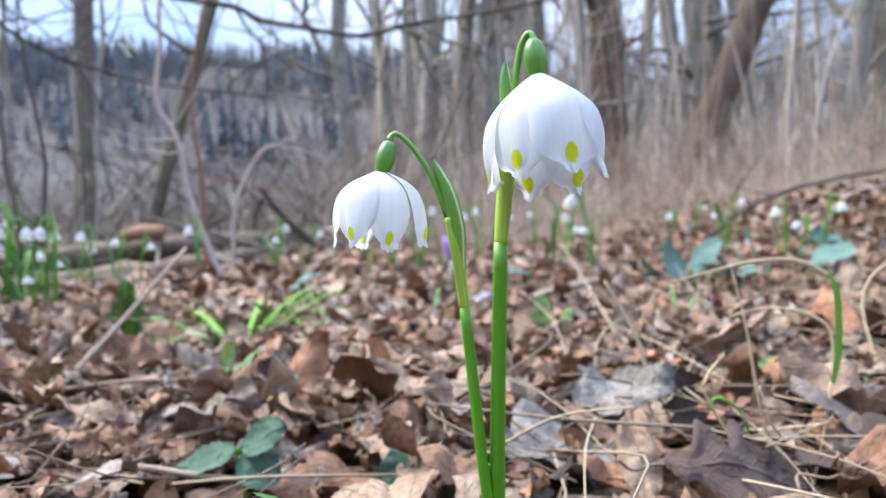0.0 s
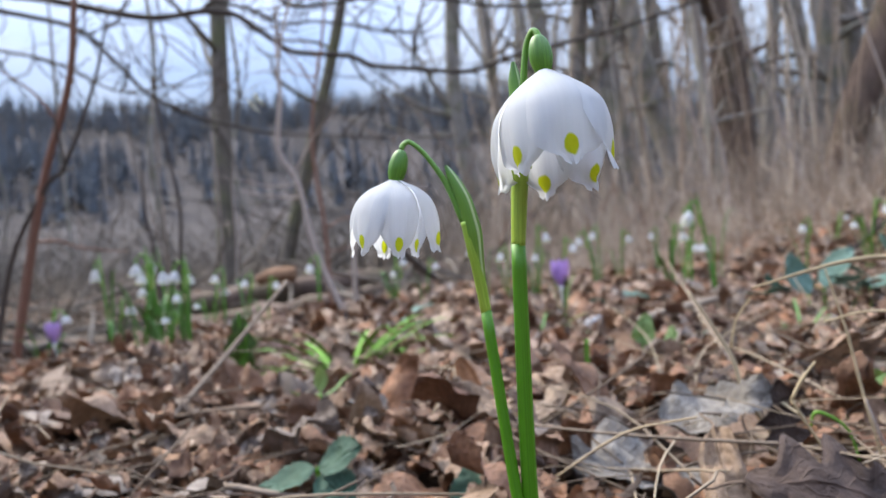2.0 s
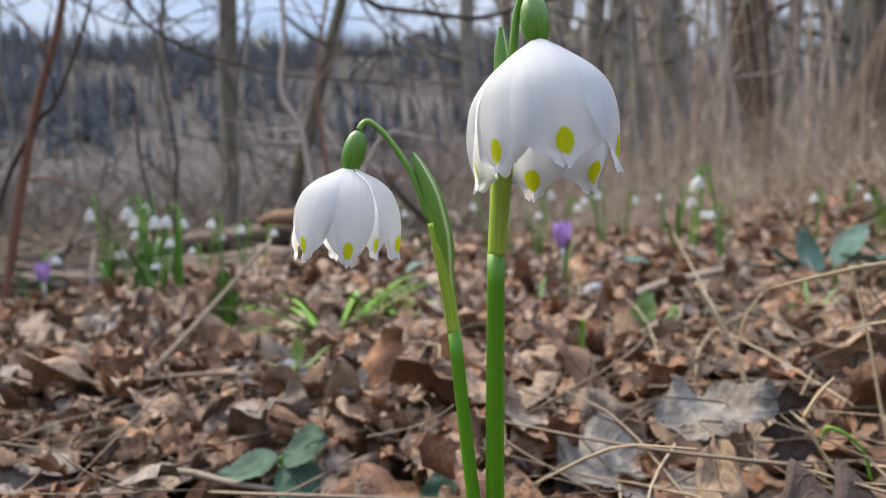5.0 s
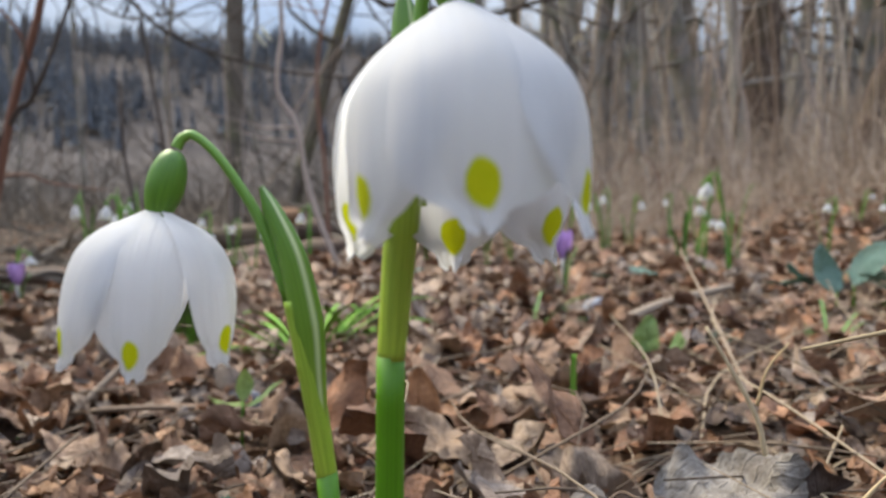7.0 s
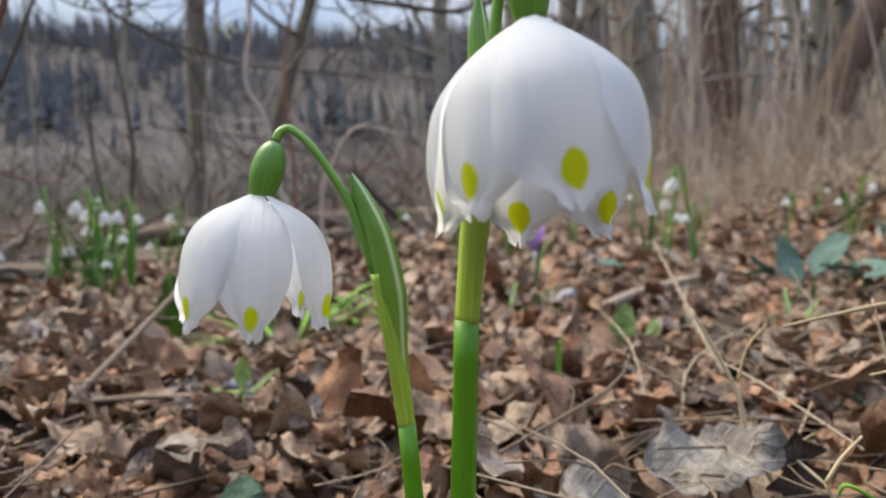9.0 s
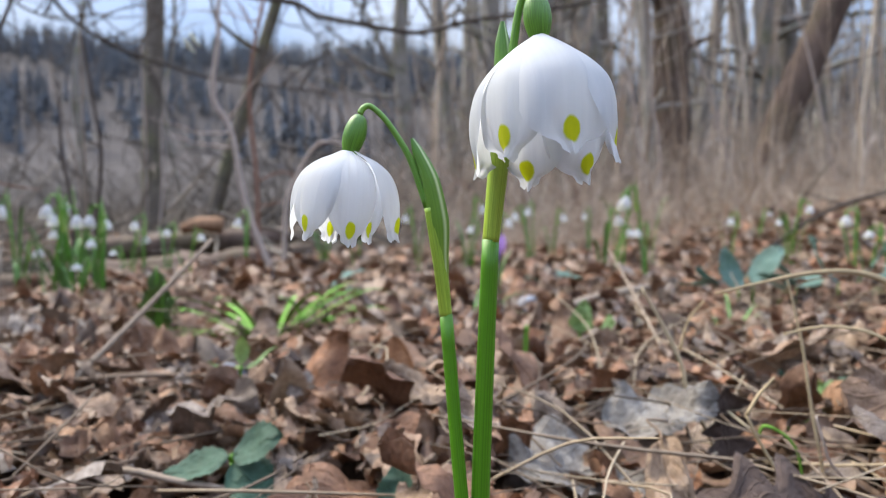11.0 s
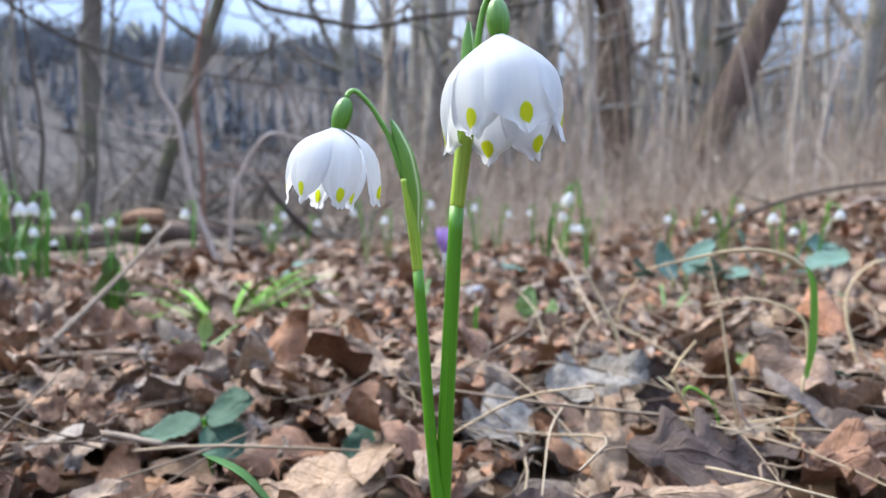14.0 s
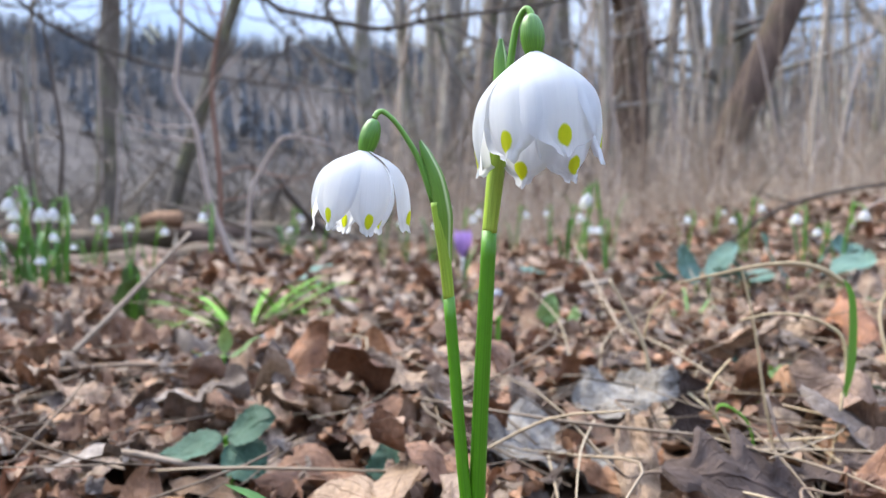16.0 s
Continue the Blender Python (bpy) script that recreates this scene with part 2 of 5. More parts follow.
def ground_material():
    m, n, l, b = mat("forest ground", 0.95, 0.02)
    tc = n.new("ShaderNodeTexCoord")
    fine = node(n, "ShaderNodeTexNoise", Scale=55.0, Detail=8, Roughness=0.7)
    mid = node(n, "ShaderNodeTexNoise", Scale=1.4, Detail=5)
    far = node(n, "ShaderNodeTexNoise", Scale=0.05, Detail=6, Roughness=0.65)
    for t in (fine, mid, far):
        l.new(tc.outputs["Object"], t.inputs["Vector"])
    soil = ramp(n, [(0.3, (0.022, 0.015, 0.011)), (0.6, (0.085, 0.055, 0.038)), (0.8, (0.16, 0.11, 0.08))])
    l.new(fine.outputs["Fac"], soil.inputs["Fac"])
    dry = ramp(n, [(0.35, (0.03, 0.026, 0.024)), (0.7, (0.08, 0.067, 0.058))])
    l.new(fine.outputs["Fac"], dry.inputs["Fac"])
    hill = ramp(n, [(0.35, (0.042, 0.038, 0.038)), (0.65, (0.088, 0.077, 0.073))])
    l.new(far.outputs["Fac"], hill.inputs["Fac"])
    geo = n.new("ShaderNodeNewGeometry")
    ln = n.new("ShaderNodeVectorMath")
    ln.operation = "LENGTH"
    l.new(geo.outputs["Position"], ln.inputs[0])
    f1 = n.new("ShaderNodeMapRange")
    f1.inputs["From Min"].default_value, f1.inputs["From Max"].default_value = 2.0, 7.0
    l.new(ln.outputs["Value"], f1.inputs["Value"])
    f2 = n.new("ShaderNodeMapRange")
    f2.inputs["From Min"].default_value, f2.inputs["From Max"].default_value = 20.0, 60.0
    l.new(ln.outputs["Value"], f2.inputs["Value"])
    c = mixc(n, l, f1.outputs["Result"], soil.outputs["Color"], mixc(n, l, mid.outputs["Fac"], dry.outputs["Color"], (0.075, 0.056, 0.043)))
    c = mixc(n, l, f2.outputs["Result"], c, hill.outputs["Color"])
    l.new(c, b.inputs["Base Color"])
    bumped(n, l, b, fine.outputs["Fac"], 0.8, 0.01)
    return m


PETAL = petal_material()
STEM_LOW = stalk_material("stem deep green", (0.050, 0.175, 0.004), (0.085, 0.25, 0.008))
STEM_HIGH = stalk_material("stem pale green", (0.38, 0.50, 0.06), (0.27, 0.43, 0.05))
PEDICEL = stalk_material("flower stalk green", (0.10, 0.24, 0.025), (0.16, 0.33, 0.05), 45)
OVARY = stalk_material("ovary green", (0.11, 0.25, 0.025), (0.055, 0.16, 0.012), 70)
SPATHE = spathe_material()
BLADE = stalk_material("leaf blade green", (0.105, 0.20, 0.045), (0.060, 0.145, 0.032), 16, 0.7)
FRESH = stalk_material("fresh grass green", (0.17, 0.34, 0.04), (0.11, 0.27, 0.025), 16, 0.8)
DEAD_STOPS = [(0.0, (0.304, 0.155, 0.091)), (0.14, (0.141, 0.067, 0.040)), (0.30, (0.361, 0.245, 0.172)), (0.44, (0.246, 0.125, 0.071)),
              (0.56, (0.431, 0.323, 0.244)), (0.66, (0.079, 0.047, 0.035)), (0.76, (0.317, 0.262, 0.227)), (0.88, (0.370, 0.206, 0.119)), (1.0, (0.308, 0.129, 0.062))]
DEAD = leaf_material("dead leaf", DEAD_STOPS, True)
DEAD_MANY = leaf_material("dead leaves", DEAD_STOPS, False)
OAK = leaf_material("dark oak leaf", [(0, (0.060, 0.037, 0.029)), (1, (0.078, 0.048, 0.037))], True, 0.72, 0.5, 0.05, 0.6)
ASH = leaf_material("grey rotten leaf", [(0, (0.241, 0.219, 0.198)), (1, (0.284, 0.258, 0.234))], True, 0.75, 0.5, 0.05)
AMBER = leaf_material("orange brown leaf", [(0, (0.40, 0.19, 0.09)), (1, (0.42, 0.21, 0.10))], True, 0.6, 0.3)
TAN = leaf_material("tan leaf", [(0, (0.331, 0.216, 0.138)), (1, (0.368, 0.253, 0.170))], True, 0.6, 0.3)
HERB = leaf_material("green herb leaf", [(0, (0.042, 0.100, 0.065)), (1, (0.060, 0.122, 0.077))], True, 0.62, 0.5, 0.15, 0.3)
HERB_DARK = leaf_material("dark green leaf", [(0, (0.050, 0.095, 0.022)), (1, (0.075, 0.13, 0.03))], True, 0.5, 0.3, 0.15, 0.6)
HERB_LIGHT = leaf_material("light green leaf", [(0, (0.14, 0.24, 0.08)), (1, (0.20, 0.26, 0.06))], True, 0.5, 0.3, 0.2, 0.3)
BRAMBLE = leaf_material("bluish green bramble leaf", [(0, (0.07, 0.145, 0.12)), (1, (0.09, 0.17, 0.13))], True, 0.5, 0.3, 0.1, 0.3)
RED = leaf_material("red young leaf", [(0, (0.45, 0.06, 0.035)), (1, (0.5, 0.08, 0.05))], True, 0.5, 0.2, 0.2, 0.3)
CROCUS = leaf_material("violet crocus petal", [(0, (0.46, 0.27, 0.68)), (1, (0.52, 0.33, 0.72))], True, 0.5, 0.3, 0.3, 0.3)
DRY_GRASS = island_material("dry grass", [(0, (0.42, 0.31, 0.17)), (1, (0.50, 0.40, 0.26))], 0.7, 200, True)
TWIG = island_material("twig", [(0, (0.13, 0.085, 0.06)), (1, (0.20, 0.14, 0.10))], 0.8, 120, True)
TWIG_RED = island_material("reddish twig", [(0, (0.16, 0.075, 0.05)), (1, (0.19, 0.095, 0.065))], 0.7, 120, True)
TWIG_PALE = island_material("pale twig", [(0, (0.36, 0.29, 0.25)), (1, (0.42, 0.35, 0.31))], 0.8, 90, True)
STICK = island_material("weathered stick", [(0, (0.24, 0.18, 0.135)), (1, (0.30, 0.235, 0.18))], 0.85, 250, True)
BRUSH = island_material("dry brush", [(0, (0.164, 0.119, 0.090)), (0.3, (0.339, 0.258, 0.198)), (0.55, (0.249, 0.181, 0.136)), (0.8, (0.452, 0.367, 0.296)), (1, (0.531, 0.463, 0.395))], 0.9, 40)
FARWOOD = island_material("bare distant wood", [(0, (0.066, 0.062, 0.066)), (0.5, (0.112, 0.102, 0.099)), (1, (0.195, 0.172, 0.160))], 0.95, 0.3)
# spruce colour lifted and blued: the haze of distance is painted in
HAZY_CONIFER = island_material("haze-tinted conifer", [(0, (0.080, 0.093, 0.114)), (1, (0.115, 0.128, 0.148))], 0.95, 0.5)
# darker brush tones for the hollow and the flat ground below the hill
BRUSH_DARK = island_material("dark brown brush", [(0, (0.05, 0.042, 0.036)), (0.6, (0.10, 0.085, 0.072)), (1, (0.20, 0.17, 0.145))], 0.9, 40)
BRUSH_BROWN = island_material("brown withered stems", [(0, (0.143, 0.094, 0.066)), (0.4, (0.330, 0.226, 0.154)), (0.8, (0.418, 0.308, 0.220)), (1, (0.506, 0.407, 0.308))], 0.9, 40)
LIMB = island_material("dark limb bark", [(0, (0.055, 0.042, 0.034)), (1, (0.07, 0.053, 0.043))], 0.8, 90, True)
LITTER_TWIG = island_material("litter twig", [(0, (0.10, 0.07, 0.05)), (0.5, (0.20, 0.15, 0.11)), (0.8, (0.30, 0.23, 0.16)), (1, (0.42, 0.34, 0.24))], 0.85, 250)
BARK = bark_material("grey brown bark", (0.128, 0.113, 0.098), (0.311, 0.281, 0.250), 30, 0.5)
BARK_MID = bark_material("brown bark", (0.075, 0.062, 0.05), (0.175, 0.148, 0.122), 30, 0.5)
BARK_DARK = bark_material("dark brown bark", (0.066, 0.043, 0.034), (0.156, 0.108, 0.084), 26, 0.2)
BARK_PALE = bark_material("pale grey bark", (0.187, 0.165, 0.143), (0.352, 0.319, 0.286), 30, 0.3)
LOGWOOD = bark_material("broken log wood", (0.16, 0.085, 0.05), (0.30, 0.17, 0.10), 40)
STONE = bark_material("grey stone", (0.16, 0.16, 0.18), (0.33, 0.33, 0.36), 120, 0.0, 0.002)
BUDS = island_material("pale catkin", [(0, (0.50, 0.50, 0.36)), (1, (0.62, 0.62, 0.50))], 0.8, 90, True)
GROUND = ground_material()


# ---- mesh helpers ----
def mesh_of(name, verts, faces, uvs, material, smooth=True):
    me = bpy.data.meshes.new(name)
    me.from_pydata([tuple(v) for v in verts], [], faces)
    if uvs is not None:
        lay = me.uv_layers.new(name="UVMap")
        flat = []
        for f in faces:
            for i in f:
                flat += uvs[i]
        lay.data.foreach_set("uv", flat)
    me.materials.append(material)
    if smooth:
        me.shade_smooth()
    return me


def part(name, me, parent, label="", kind=""):
    ob = new(name, me)
    ob.parent = parent
    return tagged(ob, label, kind=kind)


def thing(name, label, category, group="", kind="", at=(0, 0, 0)):
    ob = new(name)
    ob.empty_display_size = 0.01
    ob.location = at
    return tagged(ob, label, category, group, kind)


def smooth_line(pts, steps):
    """Catmull-Rom through the points."""
    p = [Vector(q) for q in pts]
    p = [p[0] * 2 - p[1]] + p + [p[-1] * 2 - p[-2]]
    out = []
    for i in range(1, len(p) - 2):
        for s in range(steps):
            t = s / steps
            a, b, c, d = p[i - 1], p[i], p[i + 1], p[i + 2]
            out.append(0.5 * (2 * b + (c - a) * t + (2 * a - 5 * b + 4 * c - d) * t * t + (3 * b - a - 3 * c + d) * t ** 3))
    out.append(p[-2])
    return out


def lerp_list(values, t):
    x = t * (len(values) - 1)
    i = min(int(x), len(values) - 2)
    return values[i] + (values[i + 1] - values[i]) * (x - i)


def tube(pts, radii, segs=8, steps=4, flat=1.0, data=None):
    """A round or flattened stalk along the points, closed at both ends. Adds to data (verts, faces, uvs)."""
    line = smooth_line(pts, steps) if steps > 1 else [Vector(p) for p in pts]
    verts, faces, uvs = data if data else ([], [], [])
    base, n = len(verts), len(line)
    side = None
    for i, p in enumerate(line):
        d = (line[min(i + 1, n - 1)] - line[max(i - 1, 0)]).normalized()
        if side is None:
            side = d.cross(Vector((0.0, 1.0, 0.05))).normalized()
        side = (side - d * side.dot(d)).normalized()
        up = d.cross(side)
        r = lerp_list(radii, i / (n - 1))
        for k in range(segs):
            a = 2 * math.pi * k / segs
            verts.append(p + side * (math.cos(a) * r) + up * (math.sin(a) * r * flat))
            uvs.append((k / segs, i / (n - 1)))
    for i in range(n - 1):
        for k in range(segs):
            k2 = (k + 1) % segs
            faces.append((base + i * segs + k, base + i * segs + k2, base + (i + 1) * segs + k2, base + (i + 1) * segs + k))
    faces.append(tuple(base + k for k in reversed(range(segs))))
    faces.append(tuple(base + (n - 1) * segs + k for k in range(segs)))
    return verts, faces, uvs


def sheet(rows, uvrows):
    """A grid of points as quads."""
    verts = [v for r in rows for v in r]
    uvs = [v for r in uvrows for v in r]
    m = len(rows[0])
    faces = [(i * m + j, i * m + j + 1, (i + 1) * m + j + 1, (i + 1) * m + j) for i in range(len(rows) - 1) for j in range(m - 1)]
    return verts, faces, uvs


def blade(pts, width, fold=0.35, cols=5, steps=5, side=None, tip=0.06):
    """A grass-like leaf: tapering, with a fold along the middle."""
    line = smooth_line(pts, steps)
    n = len(line)
    rows, uvr = [], []
    for i, p in enumerate(line):
        d = (line[min(i + 1, n - 1)] - line[max(i - 1, 0)]).normalized()
        s = Vector(side) if side else d.cross(Vector((0, 0, 1)))
        if s.length < 1e-4:
            s = Vector((1, 0, 0))
        s = (s - d * s.dot(d)).normalized()
        up = s.cross(d)
        t = i / (n - 1)
        w = width * (0.55 + 0.45 * min(1, t * 4)) * (1 - t ** 5) ** 0.8 + width * tip * (1 - t)
        rows.append([p + s * (w * (j / (cols - 1) - 0.5)) + up * (abs(j / (cols - 1) - 0.5) * 2 * w * fold * 0.5) for j in range(cols)])
        uvr.append([(j / (cols - 1), t) for j in range(cols)])
    return sheet(rows, uvr)


# ---- terrain ----
def smooth01(a, b, x):
    t = min(1, max(0, (x - a) / (b - a)))
    return t * t * (3 - 2 * t)


def ground_z(x, y):
    r = math.hypot(x, y)
    z = 0.012 * noise.noise(Vector((x * 3.1, y * 3.1, 0.3))) + 0.006 * noise.noise(Vector((x * 11, y * 11, 2.3)))
    z += 0.04 * noise.noise(Vector((x * 0.5, y * 0.5, 7))) * smooth01(1.5, 6, r)
    # bank that falls to a hollow beside the clearing
    edge = -0.52 - 0.12 * noise.noise(Vector((y * 1.3, 0, 4)))
    z -= 0.20 * smooth01(edge, edge - 0.9, x) * smooth01(0.7, 1.3, y) * (1 - smooth01(3.2, 5.0, y))
    # ground that climbs gently into the wood
    z += 0.18 * smooth01(0.25, 1.6, x) * smooth01(0.7, 2.0, y)
    z += 0.035 * max(0, r - 4.5)
    az = math.atan2(x, y)
    k = smooth01(-0.2, 0.5, az) * smooth01(2.6, 1.6, az)
    r0, r1 = 55 - 38 * k, 240 - 150 * k
    tan = 0.205 - 0.10 * k
    wob = 1 + 0.06 * noise.noise(Vector((math.sin(az) * 4, math.cos(az) * 4, 1))) + 0.04 * noise.noise(Vector((math.sin(az) * 17, math.cos(az) * 17, 1)))
    back = smooth01(-0.2, 0.35, math.cos(az))
    z += smooth01(r0, r1, r) * (tan * wob * r1 * 0.86) * (0.25 + 0.75 * back) * (1 - 0.2 * smooth01(r1, r1 * 3, r))
    return z


def build_ground():
    radii = [0.0] + [0.06 * 1.09 ** i for i in range(110)]
    radii = [r for r in radii if r < 900] + [1500]
    seg = 120
    verts, faces = [(0, 0, ground_z(0, 0))], []
    for r in radii[1:]:
        for k in range(seg):
            a = 2 * math.pi * k / seg
            x, y = r * math.sin(a), 0.45 + r * math.cos(a)
            verts.append((x, y, ground_z(x, y)))
    for k in range(seg):
        faces.append((0, 1 + (k + 1) % seg, 1 + k))
    for i in range(len(radii) - 2):
        for k in range(seg):
            a, b = 1 + i * seg + k, 1 + i * seg + (k + 1) % seg
            faces.append((a, b, b + seg, a + seg))
    verts[0] = (0, 0.45, ground_z(0, 0.45))
    me = mesh_of("ground", verts, faces, None, GROUND)
    return tagged(new("ground", me), "damp forest soil under leaf litter rising to wooded hills", "ground", kind="structure")


build_ground()

# ---- the two snowflakes in front ----
BELL = [(0.10, 0.0), (0.29, -0.16), (0.53, -0.38), (0.77, -0.63), (0.94, -0.90), (1.0, -1.20), (1.0, -1.49), (0.96, -1.74), (0.92, -1.93), (0.95, -2.09)]
CONE = [(0.12, 0.0), (0.35, -0.14), (0.62, -0.30), (0.86, -0.54), (0.98, -0.84), (1.01, -1.17), (1.0, -1.44), (0.97, -1.65), (0.93, -1.80), (0.95, -1.93)]


def petal_mesh(profile, half, seed, lift=1.0, blunt=2.6, rows_n=48, cols=21, ruffle=0.04):
    """One petal of radius 1 that hangs from the origin, facing -Y; U across, V from collar to tip."""
    rnd = random.Random(seed)
    ph = [rnd.uniform(0, 6.28) for _ in range(6)]
    line = smooth_line([(r, 0, z) for r, z in profile], 6)
    lens = [0.0]
    for a, b in zip(line, line[1:]):
        lens.append(lens[-1] + (b - a).length)
    rows, uvr = [], []
    for i in range(rows_n):
        v = i / (rows_n - 1)
        s = v * lens[-1]
        k = max(j for j in range(len(lens)) if lens[j] <= s + 1e-9)
        k = min(k, len(line) - 2)
        q = line[k].lerp(line[k + 1], (s - lens[k]) / max(1e-9, lens[k + 1] - lens[k]))
        r, z = q.x, q.z
        if v < 0.55:
            w = half * (0.16 + 0.84 * math.sin(v / 0.55 * math.pi / 2) ** 1.1)
        else:
            # broad to the spot, then rounded off to a small blunt nub
            w = half * max(0.0, 1 - (max(0.0, v - 0.56) / 0.39) ** blunt) ** (1.3 / blunt)
        w = max(w, 0.17 * math.sqrt(max(0.2, 1 - (max(0.0, v - 0.93) / 0.073) ** 5)))
        row, ur = [], []
        for j in range(cols):
            u = j / (cols - 1) * 2 - 1
            a = u * w / max(0.35, r)
            rr = r * lift * (1 - (0.05 + 0.09 * smooth01(0.15, 0.5, v)) * u * u * (1 - 0.6 * v)) + ruffle * math.sin(3 * u + ph[0] + 5 * v) * v
            # a shallow keel along the petal and wavy margins near the tip
            rr += (0.016 * math.cos(u * math.pi * 2) + 0.010 * math.cos(u * 11 + ph[4]) + 0.004 * math.cos(u * 23 + ph[5])) * smooth01(0.25, 0.7, v)
            rr += ruffle * 1.2 * abs(u) ** 3 * math.sin(9 * v + ph[1] + u) * smooth01(0.5, 0.9, v)
            zz = z + ruffle * 0.8 * math.sin(5 * u + ph[2]) * smooth01(0.85, 1.0, v)
            row.append(Vector((math.sin(a) * rr, -math.cos(a) * rr, zz)))
            ur.append((0.5 + 0.5 * u * w / half, v))
        rows.append(row)
        uvr.append(ur)
    return sheet(rows, uvr)


def ovary_mesh(length, radius, collar):
    """Egg-shaped ovary above the petals, from z=0 up to its stalk."""
    prof = [(collar, -0.02), (0.72, 0.06), (0.92, 0.25), (1.0, 0.45), (0.93, 0.68), (0.70, 0.88), (0.38, 0.985), (0.22, 1.0)]
    line = smooth_line([(r * radius, 0, z * length) for r, z in prof], 4)
    verts, faces, uvs = [], [], []
    seg = 16
    for i, q in enumerate(line):
        for k in range(seg):
            a = 2 * math.pi * k / seg
            rr = q.x * (1 + 0.03 * math.cos(3 * a))
            verts.append(Vector((rr * math.cos(a), rr * math.sin(a), q.z)))
            uvs.append((k / seg, i / (len(line) - 1)))
    for i in range(len(line) - 1):
        for k in range(seg):
            faces.append((i * seg + k, i * seg + (k + 1) % seg, (i + 1) * seg + (k + 1) % seg, (i + 1) * seg + k))
    faces.append(tuple((len(line) - 1) * seg + k for k in range(seg)))
    return verts, faces, uvs


def turned(data, m):
    v, f, u = data
    return [m @ Vector(p) for p in v], f, u


def flower_parts(plant, m, radius, profile, azimuths, halves, ovary, seed, opened, m_ovary, blunt):
    """Six petals and an ovary under the plant; m places the collar, -Z is the way the bell hangs."""
    for i, (a, h) in enumerate(zip(azimuths, halves)):
        inner = 0.965 if i % 2 else 1.0
        data = petal_mesh(profile, h, seed + i, inner, blunt)
        lean = opened[i]
        t = m @ pose(0, 0, 0, 0, 0, a) @ pose(0, 0, 0, -lean, 0, 0) @ Matrix.Scale(radius, 4)
        v, f, u = turned(data, t)
        part("petal", mesh_of("petal", v, f, u, PETAL), plant, "white petal with a yellow-green spot at its tip")
    v, f, u = turned(ovary_mesh(ovary[0], ovary[1], 0.55), m_ovary)
    part("ovary", mesh_of("ovary", v, f, u, OVARY), plant, "smooth green egg-shaped ovary")


def spathe_mesh(pts, widths, bulge=0.55, wrap=1.0, facing=(0, -1, 0)):
    """A boat-shaped sheath that clasps the stalk."""
    line = smooth_line(pts, 6)
    n, cols = len(line), 13
    rows, uvr = [], []
    for i, p in enumerate(line):
        t = i / (n - 1)
        d = (line[min(i + 1, n - 1)] - line[max(i - 1, 0)]).normalized()
        f = Vector(facing)
        f = (f - d * f.dot(d)).normalized()
        s = d.cross(f)
        w = lerp_list(widths, t)
        row = []
        for j in range(cols):
            a = (j / (cols - 1) - 0.5) * math.pi * 1.9 * wrap
            row.append(p + s * (math.sin(a) * w * 0.5) + f * (math.cos(a) * w * 0.5 * bulge))
        rows.append(row)
        uvr.append([(j / (cols - 1), t) for j in range(cols)])
    return sheet(rows, uvr)


def small_snowflake():
    plant = thing("snowflake_plant", "spring snowflake with one open white bell, rooted in leaf litter", "flower", "snowflakes in front")
    stem = [(0.0025, 0.1405, -0.01), (0.0012, 0.141, 0.02), (-0.0022, 0.142, 0.05), (-0.0052, 0.143, 0.0878)]
    part("stem", mesh_of("stem", *tube(stem, [0.0015, 0.0014, 0.00125, 0.00118], 14, 8), STEM_LOW), plant, "deep green stem")
    neck = [(-0.0052, 0.143, 0.0874), (-0.0058, 0.1425, 0.094), (-0.0066, 0.142, 0.1005), (-0.0078, 0.1415, 0.107)]
    part("upper_stem", mesh_of("upper_stem", *tube(neck, [0.00116, 0.00122, 0.0013, 0.0010], 14, 8), STEM_HIGH), plant, "pale yellowish green upper stem")
    sp = [(-0.0057, 0.1424, 0.0935), (-0.0060, 0.1420, 0.0985), (-0.0063, 0.1416, 0.1045), (-0.0076, 0.1414, 0.1115), (-0.0096, 0.1414, 0.1165), (-0.0108, 0.1414, 0.1192)]
    part("spathe", mesh_of("spathe", *spathe_mesh(sp, [0.0022, 0.0030, 0.0039, 0.0034, 0.0022, 0.0006], 0.6), SPATHE), plant, "green sheath with a pale stripe")
    ped = [(-0.0082, 0.1416, 0.107), (-0.0108, 0.1415, 0.1148), (-0.0134, 0.1413, 0.1196), (-0.0158, 0.141, 0.1230), (-0.0180, 0.1408, 0.1249), (-0.0192, 0.1404, 0.1246), (-0.0198, 0.1402, 0.1236)]
    part("pedicel", mesh_of("pedicel", *tube(ped, [0.0007, 0.00062, 0.00052, 0.0005, 0.00055, 0.0006], 10, 6), PEDICEL), plant, "thin arching flower stalk")
    m = pose(-0.0217, 0.1390, 0.1170, -2, 5, 0)
    az = [21, 76, 160, 208, -86, -31]
    flower_parts(plant, m, 0.0086, CONE, az, [0.56, 0.48, 0.48, 0.48, 0.46, 0.66], (0.0070, 0.0020), 11, [0, 9, 4, 2, 3, 4], pose(-0.0216, 0.1390, 0.1166, -6, 16, 0), 2.1)


